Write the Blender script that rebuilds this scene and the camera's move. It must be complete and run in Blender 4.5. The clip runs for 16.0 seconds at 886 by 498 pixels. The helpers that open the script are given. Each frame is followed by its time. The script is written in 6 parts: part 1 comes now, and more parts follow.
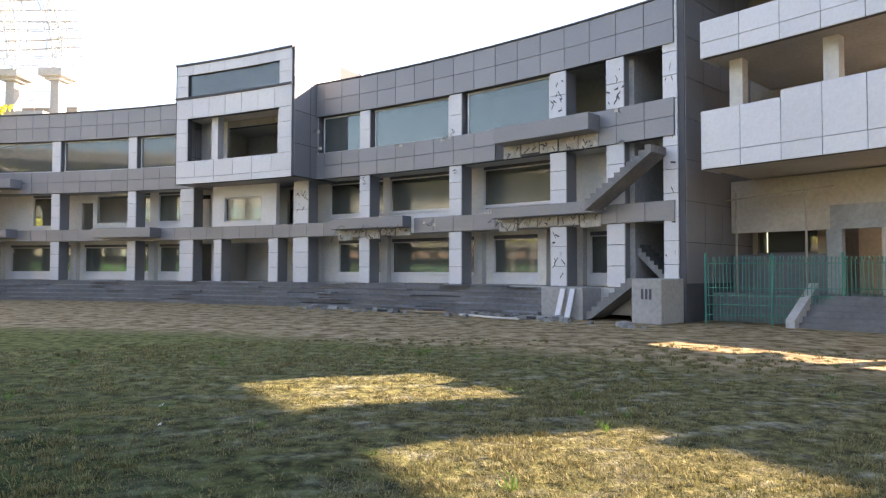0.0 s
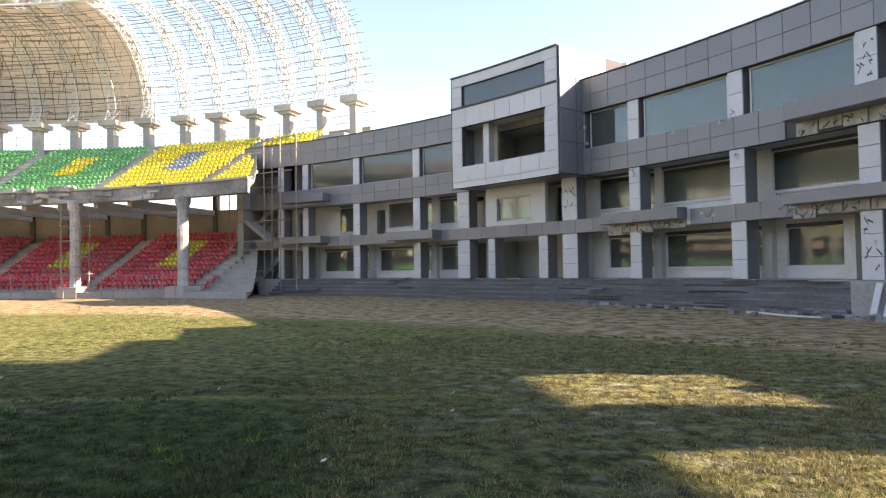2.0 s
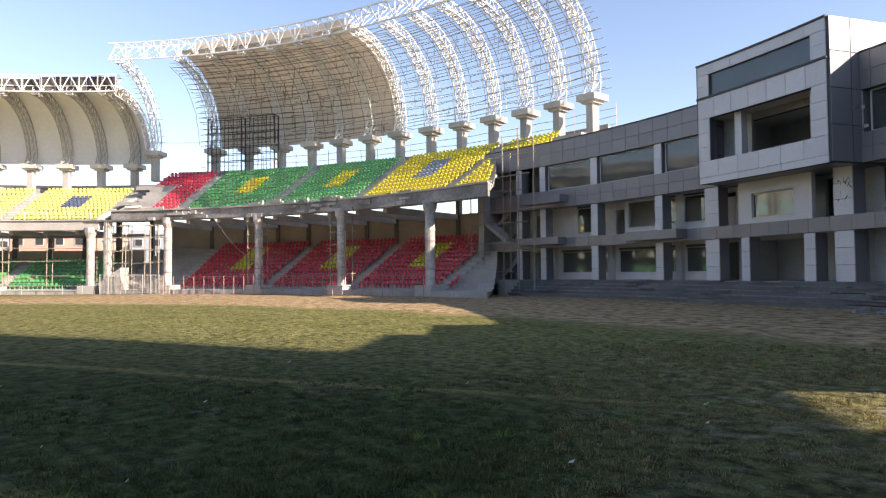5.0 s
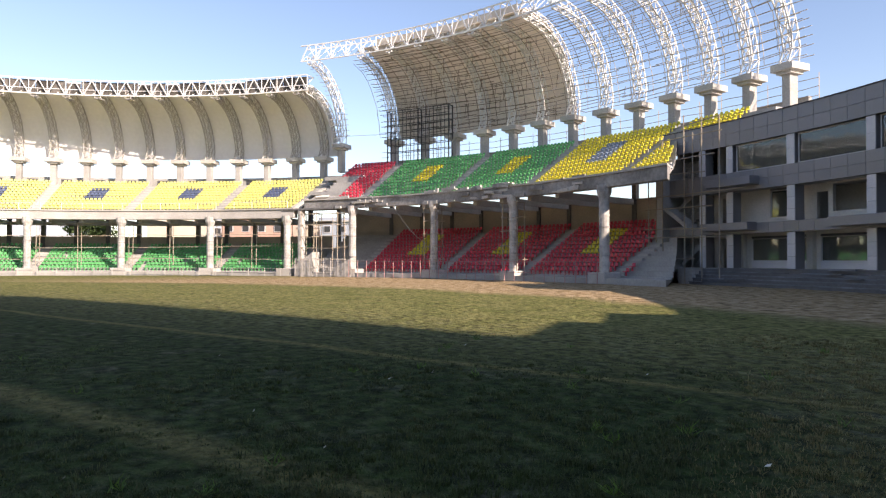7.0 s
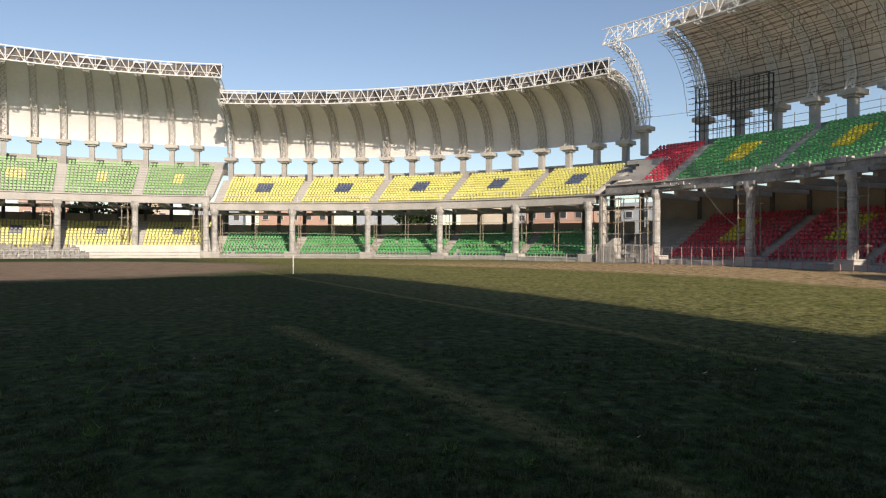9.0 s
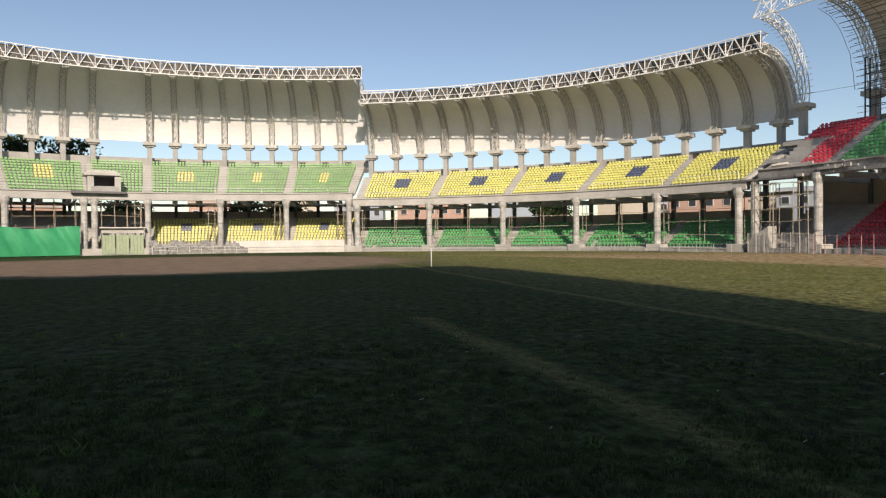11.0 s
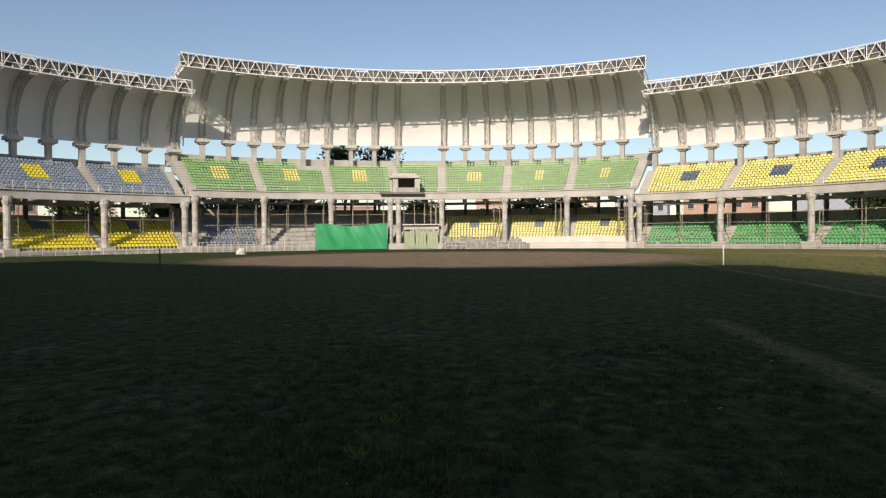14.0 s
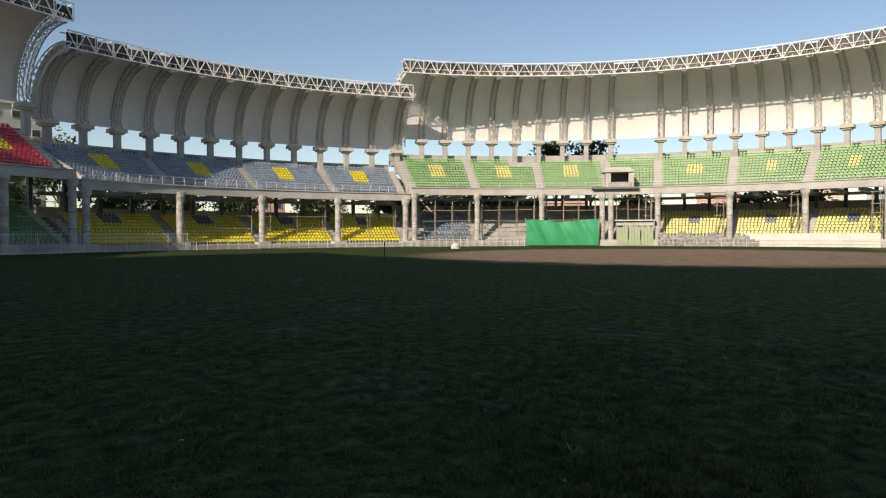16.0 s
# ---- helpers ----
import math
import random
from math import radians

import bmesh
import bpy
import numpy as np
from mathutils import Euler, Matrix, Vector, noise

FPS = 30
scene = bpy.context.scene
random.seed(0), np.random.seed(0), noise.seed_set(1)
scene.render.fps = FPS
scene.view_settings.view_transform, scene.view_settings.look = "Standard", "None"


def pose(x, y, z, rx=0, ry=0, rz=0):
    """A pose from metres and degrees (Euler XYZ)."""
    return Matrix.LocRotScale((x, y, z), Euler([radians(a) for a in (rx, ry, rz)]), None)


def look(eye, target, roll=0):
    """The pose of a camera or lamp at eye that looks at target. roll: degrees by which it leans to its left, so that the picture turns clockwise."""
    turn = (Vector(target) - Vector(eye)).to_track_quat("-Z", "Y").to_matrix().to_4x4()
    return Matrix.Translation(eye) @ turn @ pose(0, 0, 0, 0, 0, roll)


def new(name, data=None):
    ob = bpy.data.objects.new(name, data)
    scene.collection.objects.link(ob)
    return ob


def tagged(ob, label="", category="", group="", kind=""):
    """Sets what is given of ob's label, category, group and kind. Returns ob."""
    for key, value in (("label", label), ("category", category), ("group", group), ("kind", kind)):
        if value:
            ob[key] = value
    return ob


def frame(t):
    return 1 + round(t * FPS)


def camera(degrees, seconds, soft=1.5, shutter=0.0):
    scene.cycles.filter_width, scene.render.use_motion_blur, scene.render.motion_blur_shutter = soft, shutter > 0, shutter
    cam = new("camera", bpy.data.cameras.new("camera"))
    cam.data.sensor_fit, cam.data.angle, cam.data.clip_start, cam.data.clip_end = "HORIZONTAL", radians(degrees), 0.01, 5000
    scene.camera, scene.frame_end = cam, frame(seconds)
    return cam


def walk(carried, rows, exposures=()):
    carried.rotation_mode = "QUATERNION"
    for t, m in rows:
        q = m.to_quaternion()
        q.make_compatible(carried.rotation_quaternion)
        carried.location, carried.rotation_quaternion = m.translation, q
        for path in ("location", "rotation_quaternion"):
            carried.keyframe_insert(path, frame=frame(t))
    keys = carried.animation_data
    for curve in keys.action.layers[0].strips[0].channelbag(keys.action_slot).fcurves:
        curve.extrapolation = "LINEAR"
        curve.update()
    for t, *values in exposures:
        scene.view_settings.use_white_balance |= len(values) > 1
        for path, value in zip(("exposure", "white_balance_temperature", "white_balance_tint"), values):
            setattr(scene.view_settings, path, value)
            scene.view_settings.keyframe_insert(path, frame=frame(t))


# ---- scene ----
cam = camera(67.77, 16.0, soft=1.25)
EYE, ARM = 2.0, 0.3  # the camera is held out at arm's length by somebody turning on the spot
ROWS = [  # seconds, yaw, pitch, roll
    (0.0, -0.00, 1.97, -0.13),
    (0.5, 6.74, 1.60, -0.38),
    (1.0, 12.09, 1.55, 0.13),
    (1.5, 17.70, 1.53, 0.52),
    (2.0, 22.97, 1.77, 0.79),
    (2.5, 27.29, 2.02, 1.04),
    (3.0, 32.05, 2.27, 1.01),
    (3.5, 35.15, 2.38, 1.06),
    (4.0, 38.03, 2.10, 1.12),
    (6.5, 52.66, 1.63, -0.09),
    (7.0, 58.04, 0.94, -0.04),
    (7.5, 67.47, 0.55, -1.41),
    (8.0, 76.21, 0.52, -0.83),
    (8.5, 80.66, 0.14, -0.42),
    (9.0, 83.68, -0.33, -0.18),
    (11.5, 98.91, -0.99, 0.49),
    (12.0, 102.58, -1.09, 0.19),
    (12.5, 105.78, -1.12, 0.06),
    (13.0, 111.01, -0.56, 0.35),
    (13.5, 115.38, -0.73, 0.35),
    (14.0, 119.26, -1.07, 0.51),
    (14.5, 124.03, -0.48, 0.47),
    (15.0, 128.88, -0.72, 0.55),
    (15.5, 132.76, -1.27, 0.43),
    (16.0, 137.32, -1.33, 0.18),
]


def held(yaw, pitch, roll):
    a = radians(yaw)
    return pose(-ARM * math.sin(a), ARM * math.cos(a), EYE, 90 + pitch, roll, yaw)


walk(cam, [(t, held(yaw, pitch, roll)) for t, yaw, pitch, roll in ROWS],
     [(0, 2.4, 8650, 23), (0.8, 2.25, 8600, 22), (1.5, 2.1, 8600, 22), (2.1, 1.93, 8550, 21), (2.6, 1.64, 8250, 21), (3.5, 1.28, 7900, 20), (4.2, 1.22, 7750, 21), (7.0, 0.97, 7500, 23),
      (8.0, 0.33, 7600, 20), (9.0, 0.14, 7550, 16), (12.5, -0.04, 7550, 15), (16, 0.1, 7750, 14)])

# ---------------------------------------------------------------- light
SUN_AZ, SUN_EL = -73.5, 27.5
world = bpy.data.worlds.new("sky")
scene.world = world
world.use_nodes = True
wn = world.node_tree.nodes
sky = wn.new("ShaderNodeTexSky")
sky.sky_type, sky.sun_disc = "NISHITA", False
sky.sun_elevation, sky.sun_rotation = radians(SUN_EL), radians(-SUN_AZ)
sky.air_density, sky.dust_density, sky.ozone_density = 1.0, 0.35, 3.0
wn["Background"].inputs["Strength"].default_value = 0.13
world.node_tree.links.new(sky.outputs[0], wn["Background"].inputs["Color"])
sun_data = bpy.data.lights.new("sun", "SUN")
sun_data.energy, sun_data.angle, sun_data.color = 4.6, radians(0.38), (1.0, 0.94, 0.85)
sun = new("sun", sun_data)
sa, se = radians(SUN_AZ), radians(SUN_EL)
SUN_WAY = Vector((-math.sin(sa) * math.cos(se), math.cos(sa) * math.cos(se), math.sin(se)))
sun.matrix_world = look(SUN_WAY * 200, (0, 0, 0))


# ---------------------------------------------------------------- materials
def material(name, colour, rough=0.7, metal=0.0, spread=0.25, scale=1.5, fine=18.0, bump=0.15, second=None, per_object=0.0,
             per_island=0.0, spec=0.4, thin=0.0):
    """Base colour varied at two scales, with fine relief; second: a stain colour."""
    m = bpy.data.materials.new(name)
    m.use_nodes = True
    t = m.node_tree
    n, l = t.nodes, t.links
    b = n["Principled BSDF"]
    b.inputs["Metallic"].default_value = metal
    b.inputs["Specular IOR Level"].default_value = spec
    co = n.new("ShaderNodeTexCoord")
    big, small = n.new("ShaderNodeTexNoise"), n.new("ShaderNodeTexNoise")
    for q, s, d in ((big, scale, 4), (small, fine, 6)):
        q.inputs["Scale"].default_value, q.inputs["Detail"].default_value = s, d
        l.new(co.outputs["Object"], q.inputs["Vector"])
    ramp = n.new("ShaderNodeValToRGB")
    ramp.color_ramp.elements[0].position, ramp.color_ramp.elements[1].position = 0.3, 0.72
    c2 = second or [c * (1 - spread) for c in colour]
    ramp.color_ramp.elements[0].color, ramp.color_ramp.elements[1].color = (*c2, 1), (*colour, 1)
    l.new(big.outputs["Fac"], ramp.inputs["Fac"])
    hsv = n.new("ShaderNodeHueSaturation")
    l.new(ramp.outputs["Color"], hsv.inputs["Color"])
    val = n.new("ShaderNodeMapRange")
    val.inputs["From Min"].default_value, val.inputs["From Max"].default_value = 0.25, 0.75
    val.inputs["To Min"].default_value, val.inputs["To Max"].default_value = 1 - spread * 0.6, 1 + spread * 0.35
    l.new(small.outputs["Fac"], val.inputs["Value"])
    last = val.outputs["Result"]
    for amount, node, socket in ((per_object, "ShaderNodeObjectInfo", "Random"), (per_island, "ShaderNodeNewGeometry", "Random Per Island")):
        if amount:
            src, mr, mul = n.new(node), n.new("ShaderNodeMapRange"), n.new("ShaderNodeMath")
            mr.inputs["To Min"].default_value, mr.inputs["To Max"].default_value = 1 - amount, 1 + amount
            mul.operation = "MULTIPLY"
            l.new(src.outputs[socket], mr.inputs["Value"])
            l.new(mr.outputs["Result"], mul.inputs[0])
            l.new(last, mul.inputs[1])
            last = mul.outputs[0]
    l.new(last, hsv.inputs["Value"])
    l.new(hsv.outputs["Color"], b.inputs["Base Color"])
    rr = n.new("ShaderNodeMapRange")
    rr.inputs["To Min"].default_value, rr.inputs["To Max"].default_value = max(rough - 0.12, 0.02), min(rough + 0.12, 1)
    l.new(big.outputs["Fac"], rr.inputs["Value"])
    l.new(rr.outputs["Result"], b.inputs["Roughness"])
    if bump:
        bp = n.new("ShaderNodeBump")
        bp.inputs["Strength"].default_value, bp.inputs["Distance"].default_value = bump, 0.03
        l.new(small.outputs["Fac"], bp.inputs["Height"])
        l.new(bp.outputs["Normal"], b.inputs["Normal"])
    if thin:
        tr, mix = n.new("ShaderNodeBsdfTranslucent"), n.new("ShaderNodeMixShader")
        mix.inputs["Fac"].default_value = thin
        l.new(hsv.outputs["Color"], tr.inputs["Color"])
        l.new(b.outputs[0], mix.inputs[1])
        l.new(tr.outputs[0], mix.inputs[2])
        l.new(mix.outputs[0], n["Material Output"].inputs["Surface"])
    return m


CONCRETE = material("concrete", (0.46, 0.45, 0.425), 0.85, spread=0.3, scale=0.35, fine=6, bump=0.3)
CONCRETE_PALE = material("pale_concrete", (0.56, 0.54, 0.5), 0.85, spread=0.28, scale=0.4, fine=7, bump=0.3)
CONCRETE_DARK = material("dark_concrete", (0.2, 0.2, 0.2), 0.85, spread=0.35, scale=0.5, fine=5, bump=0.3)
COLUMN = material("column_concrete", (0.62, 0.6, 0.56), 0.85, spread=0.5, scale=1.1, fine=4, bump=0.3)
STONE = material("stone_tread", (0.24, 0.25, 0.27), 0.7, spread=0.5, scale=0.8, fine=9, bump=0.4, per_object=0.3)
MEMBRANE = material("membrane", (0.8, 0.795, 0.785), 0.6, spread=0.1, scale=0.12, fine=2, bump=0.05, thin=0.06)
MEMBRANE_TAN = material("tan_membrane", (0.82, 0.76, 0.68), 0.65, spread=0.12, scale=0.25, fine=2, bump=0.05, thin=0.42)
STEEL_WHITE = material("white_steel", (0.8, 0.8, 0.78), 0.45, spread=0.12, scale=0.5, fine=12, bump=0)
STEEL_GREY = material("grey_steel", (0.5, 0.48, 0.45), 0.5, metal=0.0, spread=0.25, scale=0.6, fine=10, bump=0)
STEEL_DARK = material("dark_steel", (0.05, 0.055, 0.06), 0.5, spread=0.2, scale=0.6, fine=10, bump=0)
POLE = material("scaffold_pole", (0.42, 0.36, 0.28), 0.7, spread=0.3, scale=0.7, fine=9, bump=0.1)
PANEL_DARK = material("dark_cladding", (0.25, 0.245, 0.255), 0.4, metal=0.1, spread=0.12, scale=0.25, fine=8, bump=0.02, per_object=0.07)
PANEL_WHITE = material("white_cladding", (0.67, 0.665, 0.675), 0.42, spread=0.14, scale=0.3, fine=8, bump=0.02, per_object=0.05)
JOINT = material("joint_seal", (0.1, 0.1, 0.108), 0.8, spread=0.2, bump=0)
# darker than the plain concrete, with the flights' shade put into its colour
CONCRETE_STAIR = material("shaded_stair_concrete", (0.27, 0.265, 0.255), 0.9, spread=0.4, scale=0.9, fine=7, bump=0.35)
PLASTER = material("plaster", (0.72, 0.69, 0.63), 0.85, spread=0.18, scale=0.5, fine=7, bump=0.15)
PLASTER_TAN = material("tan_plaster", (0.55, 0.49, 0.41), 0.9, spread=0.25, scale=0.4, fine=6, bump=0.2)
INTERIOR = material("interior_wall", (0.45, 0.42, 0.36), 0.9, spread=0.2, scale=0.4, fine=6, bump=0.1)
RAIL_WHITE = material("white_rail", (0.75, 0.75, 0.74), 0.5, spread=0.15, bump=0)
FENCE_GREEN = material("green_paint", (0.045, 0.28, 0.21), 0.5, spread=0.3, scale=2, bump=0.05)
TARP = material("green_tarpaulin", (0.035, 0.36, 0.16), 0.45, spread=0.2, scale=0.8, fine=4, bump=0.4)
WOOD = material("raw_wood", (0.42, 0.31, 0.2), 0.8, spread=0.3, scale=2, bump=0.2)
LEAF = material("foliage", (0.06, 0.1, 0.03), 0.6, spread=0.4, scale=0.6, fine=4, bump=0, per_island=0.4, thin=0.25)
BARK = material("bark", (0.16, 0.12, 0.09), 0.9, spread=0.35, scale=3, bump=0.5)
HOUSE_PINK = material("pink_render", (0.55, 0.36, 0.29), 0.9, spread=0.15, scale=0.4, bump=0.1)
HOUSE_CREAM = material("cream_render", (0.62, 0.55, 0.45), 0.9, spread=0.15, scale=0.4, bump=0.1)
HOUSE_BLUE = material("pale_blue_render", (0.42, 0.48, 0.55), 0.9, spread=0.15, scale=0.4, bump=0.1)
SEAT = {
    "red": material("red_seat_plastic", (0.72, 0.06, 0.1), 0.4, spread=0.15, scale=0.5, fine=5, bump=0, per_island=0.12),
    "green": material("green_seat_plastic", (0.11, 0.44, 0.16), 0.4, spread=0.15, scale=0.5, fine=5, bump=0, per_island=0.12),
    "pale green": material("dusty_green_seat_plastic", (0.27, 0.52, 0.2), 0.5, spread=0.15, scale=0.5, fine=5, bump=0, per_island=0.1),
    # yellow paled to hold the glare of full sun on these blocks
    "pale yellow": material("sunlit_yellow_seat_plastic", (0.8, 0.77, 0.25), 0.5, spread=0.12, scale=0.5, fine=5, bump=0, per_island=0.08),
    "yellow": material("yellow_seat_plastic", (0.82, 0.7, 0.06), 0.4, spread=0.12, scale=0.5, fine=5, bump=0, per_island=0.08),
    "blue": material("blue_seat_plastic", (0.27, 0.34, 0.43), 0.45, spread=0.15, scale=0.5, fine=5, bump=0, per_island=0.15),
    "navy": material("navy_seat_plastic", (0.12, 0.155, 0.25), 0.4, spread=0.2, scale=0.5, fine=5, bump=0, per_island=0.2),
}


def glass_material(name, tint, mixed):
    m = bpy.data.materials.new(name)
    m.use_nodes = True
    n, l = m.node_tree.nodes, m.node_tree.links
    gl, tr, mix, fr, add = (n.new("ShaderNodeBsdfGlossy"), n.new("ShaderNodeBsdfTransparent"), n.new("ShaderNodeMixShader"),
                            n.new("ShaderNodeFresnel"), n.new("ShaderNodeMath"))
    gl.inputs["Roughness"].default_value = 0.03
    gl.inputs["Color"].default_value = (0.52, 0.56, 0.55, 1)
    tr.inputs["Color"].default_value = (*tint, 1)
    add.inputs[1].default_value = mixed
    l.new(fr.outputs[0], add.inputs[0])
    l.new(add.outputs[0], mix.inputs["Fac"])
    l.new(tr.outputs[0], mix.inputs[1])
    l.new(gl.outputs[0], mix.inputs[2])
    # a film of building dust on the pane
    film, dust, nz, rng = n.new("ShaderNodeMixShader"), n.new("ShaderNodeBsdfDiffuse"), n.new("ShaderNodeTexNoise"), n.new("ShaderNodeMapRange")
    dust.inputs["Color"].default_value = (0.42, 0.43, 0.41, 1)
    nz.inputs["Scale"].default_value, nz.inputs["Detail"].default_value = 0.9, 6
    rng.inputs["To Min"].default_value, rng.inputs["To Max"].default_value = 0.03, 0.2
    co = n.new("ShaderNodeTexCoord")
    l.new(co.outputs["Object"], nz.inputs["Vector"])
    l.new(nz.outputs["Fac"], rng.inputs["Value"])
    l.new(rng.outputs["Result"], film.inputs["Fac"])
    l.new(mix.outputs[0], film.inputs[1])
    l.new(dust.outputs[0], film.inputs[2])
    l.new(film.outputs[0], n["Material Output"].inputs["Surface"])
    return m


GLASS = glass_material("window_glass", (0.5, 0.57, 0.54), 0.07)
GLASS_CLEAR = glass_material("clear_glass", (0.66, 0.7, 0.65), 0.03)


# ---------------------------------------------------------------- building blocks
CS = Vector((-39.0, -22.0, 0))   # centre of the ring of stands
CB = Vector((-42.0, -22.0, 0))   # centre of the pavilion's arc


def pol(c, th, r, z):
    a = radians(th)
    return Vector((c.x - r * math.sin(a), c.y + r * math.cos(a), z))


class Build:
    """Gathers the faces of one mesh."""

    def __init__(self):
        self.v, self.f = [], []

    def hexa(self, p):
        """Eight corners: four below, four above, both the same way round."""
        i = len(self.v)
        self.v += [tuple(q) for q in p]
        self.f += [(i + 3, i + 2, i + 1, i), (i + 4, i + 5, i + 6, i + 7), (i, i + 1, i + 5, i + 4), (i + 1, i + 2, i + 6, i + 5),
                   (i + 2, i + 3, i + 7, i + 6), (i + 3, i, i + 4, i + 7)]
        return self

    def box(self, x0, y0, z0, x1, y1, z1):
        return self.hexa([(x0, y0, z0), (x1, y0, z0), (x1, y1, z0), (x0, y1, z0), (x0, y0, z1), (x1, y0, z1), (x1, y1, z1), (x0, y1, z1)])

    def tube(self, a, b, r, n=4, r2=None):
        a, b = Vector(a), Vector(b)
        d = (b - a).normalized()
        u = d.cross(Vector((0, 0, 1)) if abs(d.z) < 0.9 else Vector((1, 0, 0))).normalized()
        w = d.cross(u)
        i = len(self.v)
        for p, q in ((a, r), (b, r if r2 is None else r2)):
            for k in range(n):
                g = 2 * math.pi * (k + 0.5) / n
                self.v.append(tuple(p + u * (q * math.cos(g)) + w * (q * math.sin(g))))
        for k in range(n):
            j = (k + 1) % n
            self.f.append((i + k, i + j, i + n + j, i + n + k))
        self.f += [tuple(i + k for k in reversed(range(n))), tuple(i + n + k for k in range(n))]
        return self

    def line(self, pts, r, n=4):
        """One bent tube through all the points."""
        pts = [Vector(p) for p in pts]
        i = len(self.v)
        for k, p in enumerate(pts):
            d = (pts[min(k + 1, len(pts) - 1)] - pts[max(k - 1, 0)]).normalized()
            u = d.cross(Vector((0.31, 0.17, 0.93)) if abs(d.z) < 0.9 else Vector((0.95, 0.3, 0))).normalized()
            w = d.cross(u)
            for j in range(n):
                g = 2 * math.pi * (j + 0.5) / n
                self.v.append(tuple(p + u * (r * math.cos(g)) + w * (r * math.sin(g))))
        for k in range(len(pts) - 1):
            for j in range(n):
                p, q = i + k * n + j, i + k * n + (j + 1) % n
                self.f.append((p, q, q + n, p + n))
        e = i + (len(pts) - 1) * n
        self.f += [tuple(i + j for j in reversed(range(n))), tuple(e + j for j in range(n))]
        return self

    def sweep(self, c, prof, th0, th1, step=1.6, skew=0.0):
        """A closed profile of (r, z) carried round c from th0 to th1; skew: how the first end leans with r."""
        n = max(1, int(abs(th1 - th0) / step + 0.99))
        m, i = len(prof), len(self.v)
        for k in range(n + 1):
            th = th0 + (th1 - th0) * k / n
            for r, z in prof:
                self.v.append(tuple(pol(c, th + skew * (r - 63.0) * (1 - k / n), r, z)))
        for k in range(n):
            for j in range(m):
                p, q = i + k * m + j, i + k * m + (j + 1) % m
                self.f.append((p, q, q + m, p + m))
        self.f += [tuple(i + j for j in reversed(range(m))), tuple(i + n * m + j for j in range(m))]
        return self

    def arc(self, c, th0, th1, r0, r1, z0, z1, step=1.6, skew=0.0):
        return self.sweep(c, [(r0, z0), (r1, z0), (r1, z1), (r0, z1)], th0, th1, step, skew)

    def block(self, c, th, width, r0, r1, z0, z1, taper=0.0):
        """A straight-sided block that faces the centre c."""
        o = pol(c, th, 0, 0)
        a = radians(th)
        rad, tan = Vector((-math.sin(a), math.cos(a), 0)), Vector((-math.cos(a), -math.sin(a), 0))
        pts = []
        for z, k in ((z0, 0), (z1, taper)):
            for r, s in ((r0 + k, -1), (r1 - k, -1), (r1 - k, 1), (r0 + k, 1)):
                pts.append(o + rad * r + tan * (s * (width / 2 - k)) + Vector((0, 0, z)))
        return self.hexa(pts)

    def data(self, name, mat, bevel=0.0, smooth=False):
        me = bpy.data.meshes.new(name)
        me.from_pydata(self.v, [], self.f)
        bm = bmesh.new()
        bm.from_mesh(me)
        bmesh.ops.recalc_face_normals(bm, faces=bm.faces)
        if bevel:
            bmesh.ops.bevel(bm, geom=[e for e in bm.edges if e.calc_face_angle(0) > 0.6], offset=bevel, segments=1, affect="EDGES")
        bm.to_mesh(me)
        bm.free()
        me.materials.append(mat)
        if smooth:
            me.shade_smooth()
        return me


def thing(name, label, category, group="", kind="", at=(0, 0, 0)):
    ob = tagged(new(name), label, category, group, kind)
    ob.location = at
    ob.empty_display_size = 0.3
    return ob


def part(name, b, mat, parent=None, label="", bevel=0.0, smooth=False):
    """One mesh object, under a thing or a part if one is given."""
    ob = new(name, b.data(name, mat, bevel, smooth))
    if parent is not None:
        ob.parent = parent
        ob.matrix_parent_inverse = Matrix.Translation(-(parent.location if parent.type == "EMPTY" else Vector()))
    if label:
        ob["label"] = label
    return ob


def shared(name, me, parent, m):
    """A further object on the mesh data me, placed at m."""
    ob = new(name, me)
    ob.matrix_world = m
    if parent is not None:
        ob.parent = parent
        ob.matrix_parent_inverse = Matrix.Translation(-(parent.location if parent.type == "EMPTY" else Vector()))
    return ob


